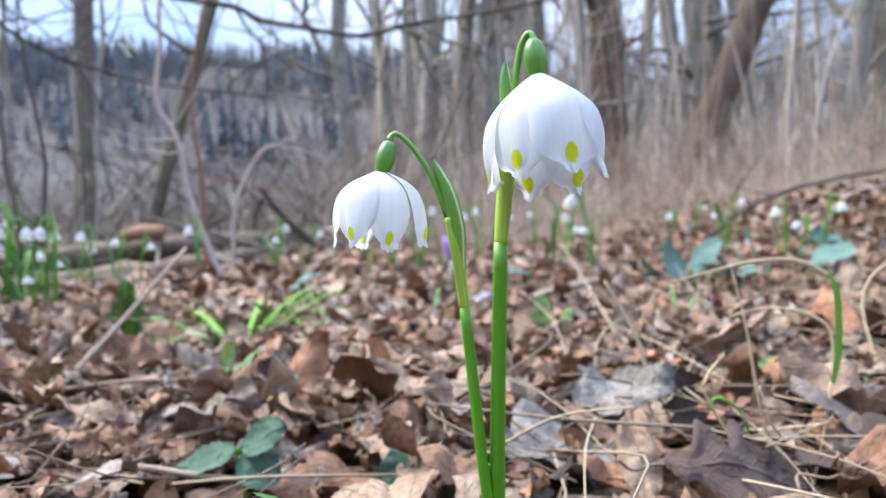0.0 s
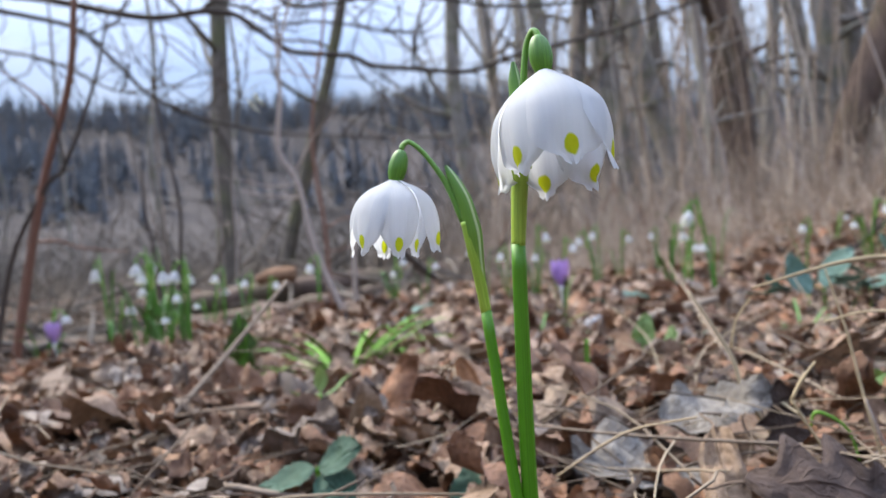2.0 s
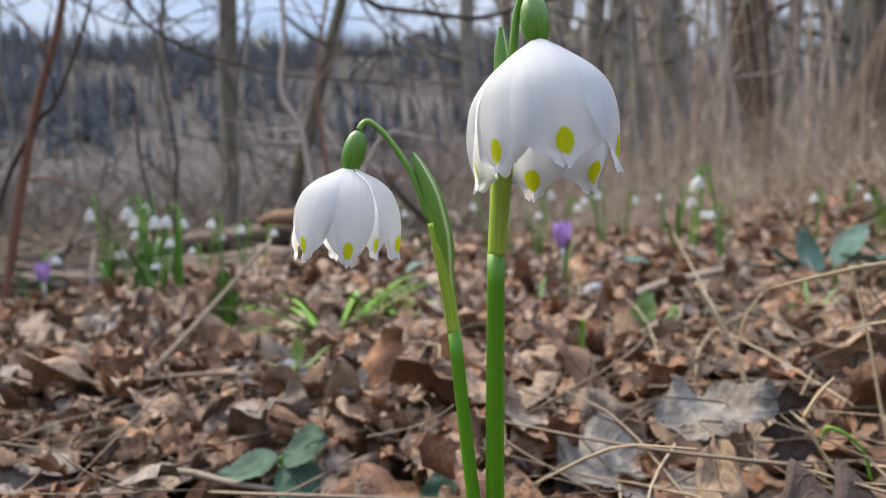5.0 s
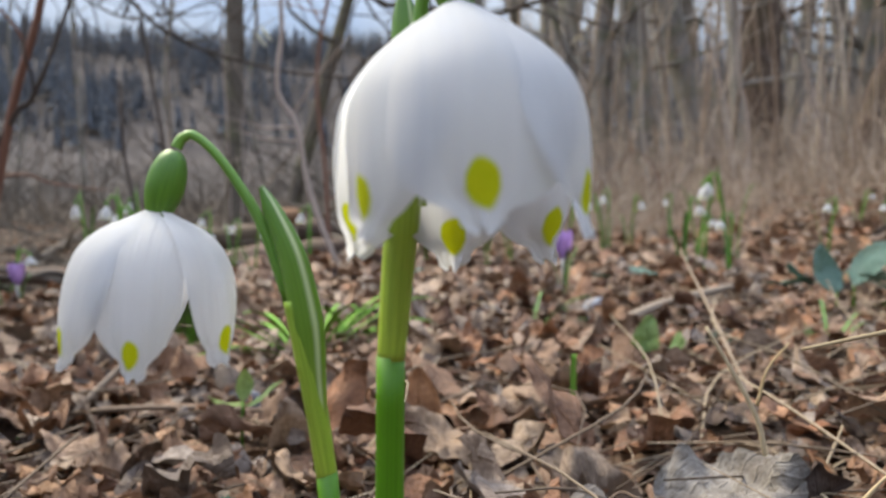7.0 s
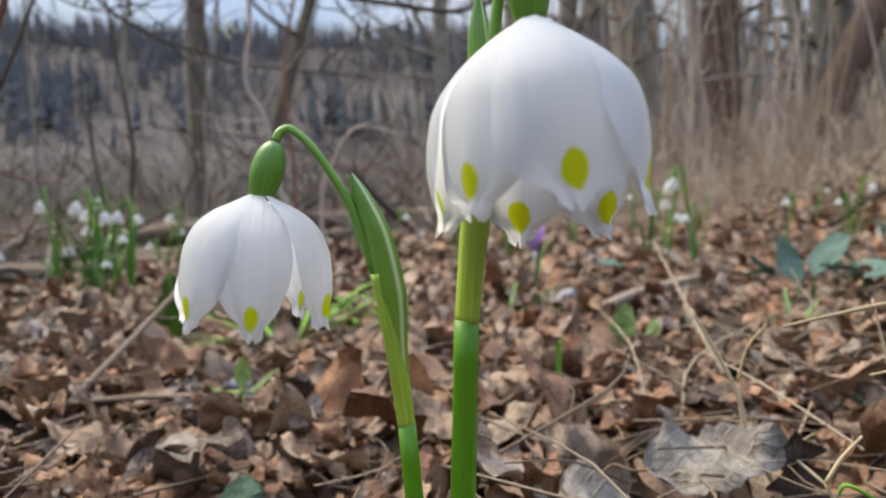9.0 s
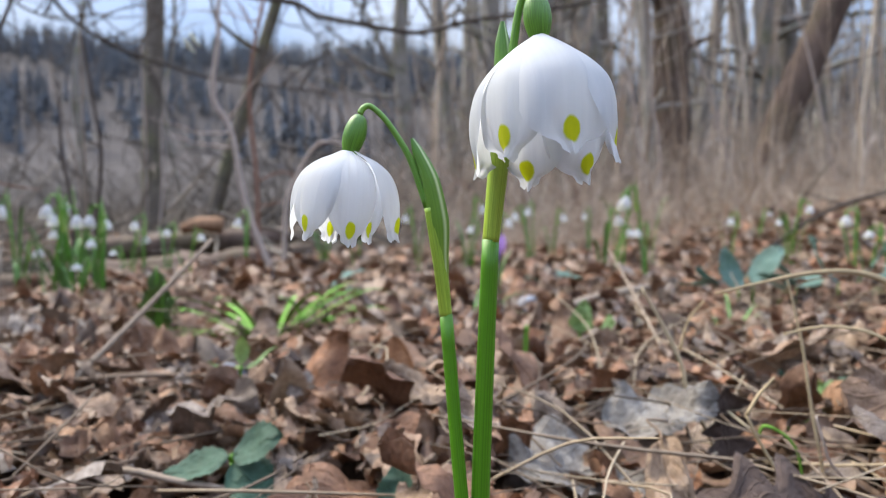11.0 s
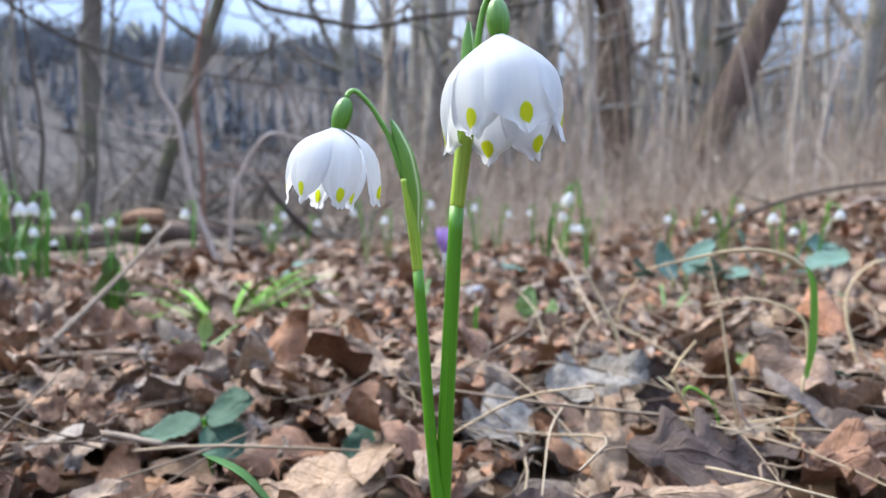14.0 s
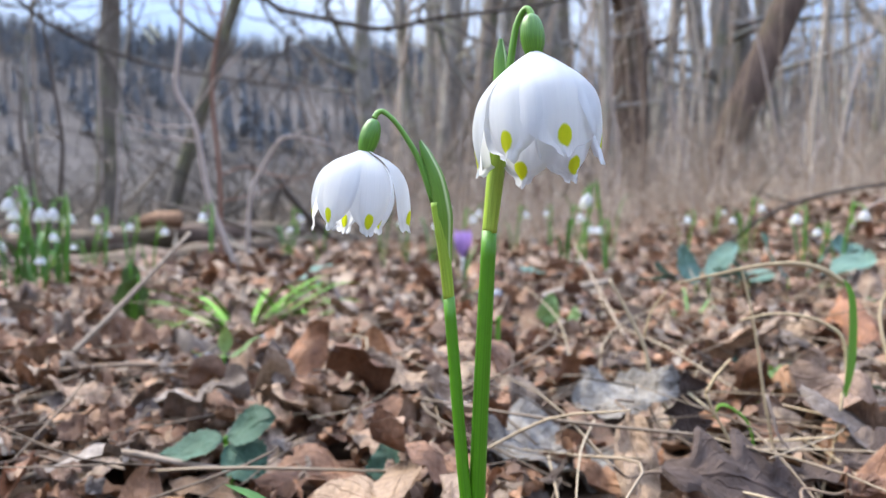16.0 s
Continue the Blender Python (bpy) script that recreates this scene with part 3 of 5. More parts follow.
def large_snowflake():
    plant = thing("snowflake_plant", "tall spring snowflake with a broad white bell, rooted in leaf litter", "flower", "snowflakes in front")
    stem = [(-0.0012, 0.1385, -0.01), (-0.0004, 0.138, 0.02), (0.0010, 0.137, 0.06), (0.0030, 0.1356, 0.1012)]
    part("stem", mesh_of("stem", *tube(stem, [0.0018, 0.00175, 0.0016, 0.00145], 14, 8), STEM_LOW), plant, "deep green stem")
    neck = [(0.0030, 0.1356, 0.1008), (0.0038, 0.1356, 0.108), (0.0048, 0.1357, 0.117), (0.0055, 0.1358, 0.126)]
    part("upper_stem", mesh_of("upper_stem", *tube(neck, [0.00143, 0.0016, 0.0018, 0.0016], 14, 8), STEM_HIGH), plant, "pale yellowish green upper stem")
    sp = [(0.0055, 0.1358, 0.116), (0.0056, 0.1359, 0.122), (0.0055, 0.1361, 0.128), (0.0053, 0.1362, 0.134), (0.0053, 0.1361, 0.1378)]
    part("spathe", mesh_of("spathe", *spathe_mesh(sp, [0.0032, 0.0036, 0.0036, 0.0026, 0.0008], 0.6), SPATHE), plant, "green sheath with a pale stripe")
    ped = [(0.0060, 0.1352, 0.126), (0.0070, 0.1350, 0.133), (0.0081, 0.1346, 0.1396), (0.0094, 0.1338, 0.1424), (0.0103, 0.1332, 0.1424), (0.0108, 0.1328, 0.1411)]
    part("pedicel", mesh_of("pedicel", *tube(ped, [0.0007, 0.0007, 0.0006, 0.00058, 0.0007], 10, 6), PEDICEL), plant, "thin arching flower stalk")
    m = pose(0.0112, 0.1322, 0.1342, -12, -2, 0)
    az = [18, 77, 137, 195, 254, -41]
    flower_parts(plant, m, 0.0110, BELL, az, [0.80, 0.80, 0.74, 0.74, 0.74, 0.80], (0.0076, 0.0023), 31, [0, 3, 0, 0, 3, 0], pose(0.0111, 0.1322, 0.1338, -4, -4, 0), 2.5)
    # the tall plant stands level with the small one
    eye = Vector((0.004, -0.005, 0.1))
    plant.matrix_basis = Matrix.Translation(eye) @ Matrix.Scale(1.04, 4) @ Matrix.Translation(-eye)


small_snowflake()
large_snowflake()
tip = blade([(-0.03, 0.165, -0.01), (-0.036, 0.163, 0.016), (-0.046, 0.160, 0.035), (-0.057, 0.158, 0.0435)], 0.007, 0.4)
tagged(new("snowflake_leaf", mesh_of("snowflake_leaf", *tip, BLADE)), "narrow dark green snowflake leaf among dead leaves", "leaf")

# ---- snowflakes further back ----
FAR_BELL = [(0.12, 0.0), (0.45, -0.3), (0.82, -0.85), (0.95, -1.45), (1.1, -1.9)]


def far_snowflake(height, seed, leaves, nodding):
    """A whole plant with its origin at the ground."""
    rnd = random.Random(seed)
    plant = thing("snowflake_plant", "small white spring snowflake standing among dead leaves", "flower", "snowflakes further back")
    lean = rnd.uniform(-0.02, 0.02)
    s = 1 if nodding > 0 else -1
    top = Vector((lean, 0, height * 0.98))
    part("stem", mesh_of("stem", *tube([(0, 0, -0.02), (lean * 0.4, 0, height * 0.5), top, top + Vector((0.006 * s, 0, 0.009)), top + Vector((0.013 * s, 0, 0.006))],
                                       [0.0022, 0.002, 0.0017, 0.0012, 0.001], 7, 4), STEM_LOW), plant)
    sp = [top + Vector((0, 0, -0.02)), top + Vector((-0.001 * s, 0, 0.0)), top + Vector((0.001 * s, 0, 0.018))]
    part("spathe", mesh_of("spathe", *spathe_mesh(sp, [0.004, 0.005, 0.001], 0.6), SPATHE), plant)
    m = Matrix.Translation(top + Vector((0.015 * s, 0, -0.001))) @ pose(0, 0, 0, rnd.uniform(-8, 8), -6 * s, 0)
    v, f, u = turned(ovary_mesh(0.006, 0.0024, 0.5), m)
    part("ovary", mesh_of("ovary", v, f, u, OVARY), plant)
    for k in range(6):
        data = petal_mesh(FAR_BELL, 0.6, seed + k, 1.0 if k % 2 else 0.95, 2.6, 12, 7)
        v, f, u = turned(data, m @ pose(0, 0, 0, 0, 0, 60 * k + rnd.uniform(-6, 6)) @ Matrix.Scale(0.0079, 4))
        part("petal", mesh_of("petal", v, f, u, PETAL), plant)
    for k in range(leaves):
        a = rnd.uniform(0, 6.28)
        d = Vector((math.cos(a), math.sin(a), 0))
        hgt = height * rnd.uniform(0.6, 0.95)
        pts = [d * 0.006 + Vector((0, 0, -0.02)), d * 0.012 + Vector((0, 0, hgt * 0.5)), d * 0.026 + Vector((0, 0, hgt)), d * 0.045 + Vector((0, 0, hgt * 1.05))]
        part("leaf", mesh_of("leaf", *blade(pts, 0.0052, 0.4), BLADE), plant)
    return plant


HEADS = [(-0.62, 1.0, 0.125), (-0.575, 1.0, 0.115), (-0.65, 1.02, 0.10), (-0.59, 0.98, 0.085), (-0.61, 1.03, 0.145), (-0.63, 1.25, 0.115),
         (-0.66, 1.25, 0.085), (-0.585, 1.25, 0.10), (-0.555, 1.27, 0.09), (-0.64, 1.22, 0.06), (-0.44, 1.25, 0.12), (-0.39, 1.6, 0.12), (-0.37, 1.55, 0.09),
         (-0.31, 1.6, 0.10), (-0.17, 1.6, 0.13), (-0.11, 1.5, 0.11), (-0.06, 1.6, 0.15), (-0.05, 1.52, 0.10), (0.0, 1.5, 0.115), (0.08, 1.6, 0.13),
         (0.10, 1.9, 0.15), (0.15, 1.9, 0.13), (0.21, 1.2, 0.145), (0.18, 1.2, 0.115), (0.25, 1.2, 0.15), (0.24, 1.16, 0.09), (0.205, 1.25, 0.09),
         (0.48, 1.5, 0.11), (0.60, 1.5, 0.135), (0.615, 1.52, 0.105), (0.53, 1.1, 0.11), (0.585, 1.1, 0.115), (0.56, 1.12, 0.085),
         (-0.55, 0.86, 0.12), (-0.53, 0.88, 0.135), (-0.49, 0.87, 0.12), (-0.59, 0.86, 0.075), (-0.51, 0.85, 0.055), (-0.69, 0.85, 0.07), (-0.82, 1.18, 0.15),
         (0.30, 2.3, 0.14), (0.75, 2.1, 0.13)]
bases = [far_snowflake(0.11, 101 + 9 * k, 1 + k % 2, 1 if k % 2 else -1) for k in range(5)]
for i, (x, y, z) in enumerate(HEADS):
    g = ground_z(x, y)
    sc = max(0.45, (z - g + 0.012) / 0.115)
    turn = random.Random(i).uniform(-40, 40)
    kind = bases[i % 5]
    if i < 5:
        ob = kind
        ob.matrix_world = pose(x, y, g, 0, 0, turn)
    else:
        ob = copy_thing(kind, pose(x, y, g, 0, 0, turn))
    ob.scale = (0.75 + 0.25 * sc, 0.75 + 0.25 * sc, sc)


# ---- crocuses ----
def crocus(x, y, height, seed):
    g = ground_z(x, y)
    plant = thing("crocus", "closed violet crocus flower growing out of dead leaves", "flower", "crocuses", at=(x, y, g))
    part("tube", mesh_of("tube", *tube([(0, 0, -0.02), (0.001, 0, height * 0.3), (0, 0, height * 0.62)], [0.0022, 0.0022, 0.003], 8, 4), PETAL), plant, "pale flower tube")
    prof = [(0.12, 0.0), (0.5, 0.5), (0.9, 1.4), (1.0, 2.2), (0.85, 2.9)]
    for k in range(6):
        data = petal_mesh(prof, 0.62, seed + k, 1.0 if k % 2 else 0.9, 14, 7)
        v, f, u = turned(data, Matrix.Translation((0, 0, height * 0.6)) @ pose(0, 0, 0, 0, 0, 60 * k) @ Matrix.Scale(height * 0.135, 4))
        part("petal", mesh_of("petal", v, f, u, CROCUS), plant)
    for k in range(3):
        a = seed + k * 2.1
        d = Vector((math.cos(a), math.sin(a), 0))
        part("leaf", mesh_of("leaf", *blade([d * 0.003, d * 0.01 + Vector((0, 0, height * 0.5)), d * 0.03 + Vector((0, 0, height * 0.8))], 0.004, 0.4), BLADE), plant)


crocus(0.005, 0.95, 0.095, 5)
crocus(-0.675, 0.85, 0.075, 8)


# ---- living leaves on the ground ----
def outline_leaf(length, width, shape, seed, curl=0.2, cup=0.2, rows_n=11, cols=7, teeth=0.0, wave=0.1):
    """A leaf sheet along +Y from its stalk at the origin, curled; shape: oval, oak, heart or maple."""
    rnd = random.Random(seed)
    ph = [rnd.uniform(0, 6.28) for _ in range(8)]
    c1, c2 = curl * rnd.uniform(0.5, 1.5), cup * rnd.uniform(0.4, 1.6)
    twist = rnd.uniform(-0.5, 0.5) * (1 if curl else 0)
    rows, uvr = [], []
    ang = rnd.uniform(-0.2, 0.2)
    y, z = 0.0, 0.0
    for i in range(rows_n):
        t = i / (rows_n - 1)
        if shape == "oak":
            w = (math.sin(math.pi * t ** 1.15) ** 0.7) * (0.84 + 0.17 * math.sin(t * 19 + ph[0]))
        elif shape == "lobed":
            w = (math.sin(math.pi * t ** 1.1) ** 0.6) * (0.70 + 0.30 * math.sin(t * 25 + 0.5))
        elif shape == "heart":
            w = math.sqrt(max(0, 1 - t)) * min(1, 0.35 + t * 4.5)
        elif shape == "maple":
            w = (math.sin(math.pi * t ** 0.8) ** 0.8) * (0.8 + 0.22 * math.sin(t * 11 + ph[0]))
        else:
            w = math.sin(math.pi * t ** 0.9) ** 0.75 if 0 < t < 1 else 0
        w = max(w, 0.02) * width * 0.5
        if teeth:
            w *= 1 - teeth * (i % 2)
        row, ur = [], []
        for j in range(cols):
            u = j / (cols - 1) * 2 - 1
            a = u * c2 * 2.4
            k = 1.0 if abs(c2) < 1e-3 else math.sin(a) / (c2 * 2.4)
            xx = w * k
            zz = w * (1 - math.cos(a)) / max(1e-3, abs(c2) * 2.4) * (1 if c2 > 0 else -1)
            crease = Vector((u * 1.7 + ph[6], t * 3.4 + ph[7], 0.0))
            zz += wave * width * (0.55 * (abs(noise.noise(crease)) - 0.25) + 0.32 * abs(noise.noise(crease * 2.3)))
            zz += wave * width * 0.22 * (math.sin(6 * t + 2.2 * u + ph[1]) + 0.7 * math.sin(11 * t - 3 * u + ph[2]) + 0.5 * u * math.sin(17 * t + ph[3]))
            tw = twist * t
            row.append(Vector((xx * math.cos(tw) - zz * math.sin(tw) + wave * 0.1 * width * math.sin(3 * t + ph[4]),
                               y - zz * math.sin(ang), z + xx * math.sin(tw) + zz * math.cos(ang))))
            ur.append((0.5 + u * 0.5, t))
        rows.append(row)
        uvr.append(ur)
        ang += c1 * 3.0 / rows_n + 1.2 / rows_n * math.sin(ph[5] + 5 * t)
        y += math.cos(ang) * length / rows_n
        z += math.sin(ang) * length / rows_n
    return sheet(rows, uvr)


def leaf_on_stalk(name, label, x, y, pieces, material, category="leaf", group=""):
    """A herb with leaf blades; pieces: (place, turns, length, width, shape)."""
    g = ground_z(x, y)
    plant = thing(name, label, category, group, at=(x, y, g))
    for i, (at, turns, ln, wd, shape) in enumerate(pieces):
        end = Vector(at)
        stem = part("stalk", mesh_of("stalk", *tube([(0, 0, -0.02), end * 0.5 + Vector((0, 0, 0.003)), end], [0.0008, 0.0007, 0.0006], 6, 4), STEM_LOW), plant)
        v, f, u = turned(outline_leaf(ln, wd, shape, i + int(abs(x) * 1000), 0.08, 0.12, 17, 9, 0.10, 0.12), Matrix.Translation(end) @ pose(0, 0, 0, *turns))
        part("leaflet", mesh_of("leaflet", v, f, u, material), stem)
    return plant


berry = leaf_on_stalk("strawberry_plant", "bluish green toothed wild strawberry leaf lying on dead leaves", -0.088, 0.262,
                      [((0.0, 0.0, 0.028), (4, -8, 106), 0.025, 0.018, "oval"), ((0.001, 0.0, 0.029), (-2, 10, -84), 0.022, 0.017, "oval"), ((0.002, -0.004, 0.028), (-14, 4, -122), 0.020, 0.018, "oval")], HERB, "plant")
berry.rotation_euler = (radians(22), 0, 0)
leaf_on_stalk("strawberry_seedling", "small strawberry shoot with fresh green leaflets", -0.122, 0.350,
              [((0.002, 0.0, 0.034), (5, 0, 80), 0.020, 0.010, "oval"), ((0.002, 0.0, 0.034), (10, 0, -75), 0.022, 0.010, "oval"), ((0.002, 0.0, 0.036), (60, 0, 10), 0.016, 0.008, "oval")], HERB_LIGHT, "plant")
leaf_on_stalk("red_leaf", "small bright red young leaf by a strawberry shoot", -0.118, 0.335, [((0, 0, 0.014), (70, 0, 15), 0.009, 0.008, "heart")], RED)
leaf_on_stalk("herb_seedling", "small crinkled dark green herb leaf on the litter", -0.030, 0.240, [((0, 0, 0.014), (40, 10, -10), 0.018, 0.016, "heart")], HERB)
leaf_on_stalk("herb_seedling", "tiny green seedling among brown leaves", -0.232, 0.335, [((0, 0, 0.012), (35, 0, 30), 0.014, 0.012, "heart"), ((0.004, 0, 0.010), (20, 0, -80), 0.012, 0.010, "heart")], HERB_LIGHT)
leaf_on_stalk("ivy_leaf", "pale green heart-shaped leaf standing in the litter", 0.060, 0.50, [((0, 0, 0.026), (65, 10, -12), 0.024, 0.020, "heart")], HERB_LIGHT)
leaf_on_stalk("ivy_leaf", "yellowish green leaf lying in the litter", 0.080, 0.50, [((0, 0, 0.028), (50, -20, -30), 0.013, 0.014, "heart")], HERB_LIGHT)
leaf_on_stalk("ivy_leaf", "dark green drooping leaf on a thin stalk", -0.248, 0.525, [((0, 0, 0.078), (-78, 0, 12), 0.056, 0.028, "oak"), ((0.008, -0.004, 0.068), (-60, 20, 40), 0.040, 0.022, "oak")], HERB_DARK)
leaf_on_stalk("dog_violet", "patch of small green leaves and weeds", 0.155, 0.37, [((0.0, 0, 0.018), (30, 0, 60), 0.016, 0.014, "heart"), ((0.01, 0, 0.015), (20, 0, -60), 0.015, 0.012, "heart"), ((-0.008, 0.005, 0.02), (50, 0, 10), 0.012, 0.010, "heart")], HERB)
for k, (x, y) in enumerate([(0.27, 0.88), (0.33, 0.93), (0.38, 0.98), (0.46, 0.95), (0.50, 0.97), (0.55, 1.02), (0.30, 0.80), (0.95, 1.35), (0.10, 1.05), (0.66, 1.2), (-0.2, 0.9), (0.85, 1.0)]):
    rnd = random.Random(k + 50)
    leaf_on_stalk("bramble_leaf", "bluish green bramble leaf resting on brown litter", x, y,
                  [((rnd.uniform(-0.02, 0.02), 0, 0.03), (rnd.uniform(-10, 40), rnd.uniform(-15, 15), rnd.uniform(0, 360)), 0.055, 0.042, "oval"),
                   ((rnd.uniform(-0.03, 0.03), 0.01, 0.025), (rnd.uniform(-10, 40), rnd.uniform(-15, 15), rnd.uniform(0, 360)), 0.045, 0.034, "oval")], BRAMBLE, "leaf", "bramble leaves")

for x, y, tilt, turn, ln in ((0.345, 0.75, 48, 70, 0.060), (0.405, 0.765, 40, -60, 0.066), (0.238, 0.72, 55, 20, 0.050), (0.262, 0.75, 35, -70, 0.056), (0.300, 0.74, 30, 95, 0.044)):
    leaf_on_stalk("bramble_leaf", "smooth bluish green bramble leaf raised above dry stems", x, y, [((0, 0, 0.040), (tilt, 0, turn), ln, ln * 0.66, "oval")], BRAMBLE, "leaf", "bramble leaves")


for k, (x, y) in enumerate([(0.17, 0.30), (0.15, 0.335), (0.33, 0.60), (0.26, 0.52), (0.40, 0.70), (-0.06, 0.62), (0.12, 0.62), (-0.30, 0.62), (0.24, 0.72)]):
    q = random.Random(k + 90)
    leaf_on_stalk("herb_seedling", "small green weed pushing through brown leaves", x, y,
                  [((q.uniform(-0.012, 0.012), q.uniform(-0.01, 0.01), q.uniform(0.014, 0.026)), (q.uniform(10, 50), q.uniform(-15, 15), q.uniform(0, 360)), q.uniform(0.009, 0.016), q.uniform(0.007, 0.012), "heart") for _ in range(4)],
                  (HERB, HERB_LIGHT, BRAMBLE)[k % 3], "plant", "small weeds")


def grass_tuft(x, y, count, length, spread, seed, material, label, width=0.006):
    rnd = random.Random(seed)
    g = ground_z(x, y)
    plant = thing("grass_tuft", label, "grass", at=(x, y, g))
    for k in range(count):
        a = rnd.uniform(0, 6.28)
        d = Vector((math.cos(a), math.sin(a), 0)) * spread
        h = length * rnd.uniform(0.5, 1)
        d *= rnd.uniform(0.5, 1.1)
        pts = [d * 0.05 + Vector((0, 0, -0.01)), d * 0.4 + Vector((0, 0, h * 0.45)), d * 0.85 + Vector((0, 0, h * 0.82)), d * 1.25 + Vector((0, 0, h)), d * 1.55 + Vector((0, 0, h * rnd.uniform(0.85, 1.05)))]
        part("blade", mesh_of("blade", *blade(pts, width * rnd.uniform(0.7, 1.2), 0.35), material), plant)


grass_tuft(-0.172, 0.555, 24, 0.056, 0.062, 3, FRESH, "fresh green leaves of a bulb plant on brown litter", 0.0042)
grass_tuft(-0.150, 0.60, 3, 0.05, 0.02, 5, FRESH, "short upright green shoot", 0.009)
grass_tuft(0.019, 0.40, 1, 0.05, 0.004, 6, FRESH, "single upright green blade", 0.004)
grass_tuft(0.20, 0.62, 6, 0.05, 0.03, 7, BLADE, "sparse green grass in the litter", 0.003)
grass_tuft(-0.60, 1.0, 6, 0.10, 0.03, 9, BLADE, "tuft of upright green leaves", 0.007)
grass_tuft(-0.54, 0.87, 6, 0.09, 0.03, 10, BLADE, "tuft of upright green leaves", 0.007)
grass_tuft(0.42, 0.75, 5, 0.04, 0.03, 12, BLADE, "sparse green grass in the litter", 0.004)
grass_tuft(0.14, 0.30, 7, 0.022, 0.02, 14, FRESH, "short green grass by a dry stalk", 0.002)
grass_tuft(-0.02, 0.72, 5, 0.04, 0.04, 15, BLADE, "sparse green grass in the litter", 0.004)


def stalk(name, label, category, pts, radii, material, segs=7, flat=1.0, twigs=()):
    """A single stalk, twig or stick, with side shoots as parts."""
    root = thing(name, label, category)
    part("main_stem", mesh_of(name, *tube(pts, radii, segs, 5, flat), material), root)
    for p, r in twigs:
        part("shoot", mesh_of("shoot", *tube(p, r, 6, 4), material), root)
    return root


# ---- dry grass stalks and sticks near by ----
root = stalk("bent_grass", "bent grass blade, half green and half dry", "grass", [(0.1225, 0.25, -0.006), (0.1259, 0.25, 0.0073), (0.1306, 0.25, 0.0278), (0.1325, 0.25, 0.0421)], [0.0007, 0.0006, 0.0006], DRY_GRASS, 6)
part("green_blade", mesh_of("green_blade", *blade([(0.1325, 0.25, 0.0411), (0.1343, 0.25, 0.0522), (0.1348, 0.25, 0.0664), (0.1342, 0.25, 0.0765), (0.1321, 0.25, 0.0825)], 0.0040, 0.5, side=(1, 0.4, 0)), FRESH), root, "green lower part of the blade")
part("dry_tip", mesh_of("dry_tip", *tube([(0.1331, 0.252, 0.0812), (0.1254, 0.252, 0.0859), (0.1152, 0.252, 0.0879), (0.1031, 0.252, 0.0871), (0.0911, 0.252, 0.0847), (0.0749, 0.252, 0.0809)], [0.0010, 0.0010, 0.0008, 0.0006, 0.0004], 7, 5, 0.5), DRY_GRASS), root, "dry tan arching tip")
part("dry_blade", mesh_of("dry_blade", *tube([(0.1345, 0.251, 0.0470), (0.1345, 0.254, 0.0605), (0.1287, 0.256, 0.0661), (0.1194, 0.256, 0.0690), (0.1091, 0.256, 0.0694), (0.0979, 0.256, 0.0670)], [0.0007, 0.0006, 0.0005, 0.0003], 6, 5, 0.5), DRY_GRASS), root, "thin withered side blade")
stalk("dry_stalk", "thin dry grass stalk standing in the litter", "grass", [(0.1200, 0.268, -0.003), (0.1177, 0.268, 0.0097), (0.1125, 0.268, 0.0382), (0.1093, 0.268, 0.0599), (0.1066, 0.268, 0.0729), (0.1036, 0.268, 0.0858)], [0.0006, 0.0006, 0.0005, 0.0004, 0.0003], DRY_GRASS)
spike = stalk("dry_stalk", "kinked dry grass stalk with a pale seed spike", "grass", [(0.1020, 0.235, -0.002), (0.0975, 0.235, 0.0093), (0.0945, 0.235, 0.0156), (0.0887, 0.235, 0.0272), (0.0828, 0.235, 0.0378), (0.0791, 0.235, 0.0455)], [0.0005, 0.0005, 0.0006, 0.0005, 0.0005], DRY_GRASS,
              twigs=[([(0.0791, 0.235, 0.0455), (0.0826, 0.235, 0.0516), (0.0873, 0.235, 0.0573)], [0.0006, 0.0006, 0.0003])])
part("seed_spike", mesh_of("seed_spike", *tube([(0.0950, 0.2346, 0.0145), (0.0925, 0.2346, 0.0196), (0.0895, 0.2346, 0.0256), (0.0875, 0.2346, 0.0296)], [0.0004, 0.0011, 0.0010, 0.0004], 7, 4), DRY_GRASS), spike, "pale seed spike")
stalk("dry_stalk", "long pale straw leaning over the litter", "grass", [(0.0905, 0.30, 0.010), (0.0871, 0.30, 0.0202), (0.0792, 0.30, 0.0361), (0.0761, 0.30, 0.0495), (0.0698, 0.30, 0.0629), (0.0612, 0.30, 0.0786)], [0.0011, 0.0010, 0.0009, 0.0008, 0.0005], DRY_GRASS, 7, 0.6,
      [([(0.0759, 0.30, 0.0540), (0.0789, 0.30, 0.0653), (0.0853, 0.30, 0.0737)], [0.0006, 0.0004, 0.0003]), ([(0.0787, 0.30, 0.0365), (0.0850, 0.285, 0.0367), (0.0927, 0.27, 0.0312)], [0.0009, 0.0007, 0.0004])])
stalk("green_stalk", "thin curved green grass stalk bent to the litter", "grass", [(0.0920, 0.262, 0.030), (0.0935, 0.26, 0.0353), (0.0998, 0.26, 0.0325), (0.1041, 0.26, 0.0272), (0.1061, 0.26, 0.0180)], [0.0004, 0.0006, 0.0006, 0.0005, 0.0004], FRESH)
stalk("dry_stalk", "thin whitish curved straw", "grass", [(0.1085, 0.256, 0.0400), (0.1103, 0.255, 0.0327), (0.1125, 0.255, 0.0254), (0.1178, 0.255, 0.0191), (0.1251, 0.255, 0.0128), (0.1279, 0.255, 0.0055)], [0.0004, 0.0005, 0.0005, 0.0004], TWIG_PALE)
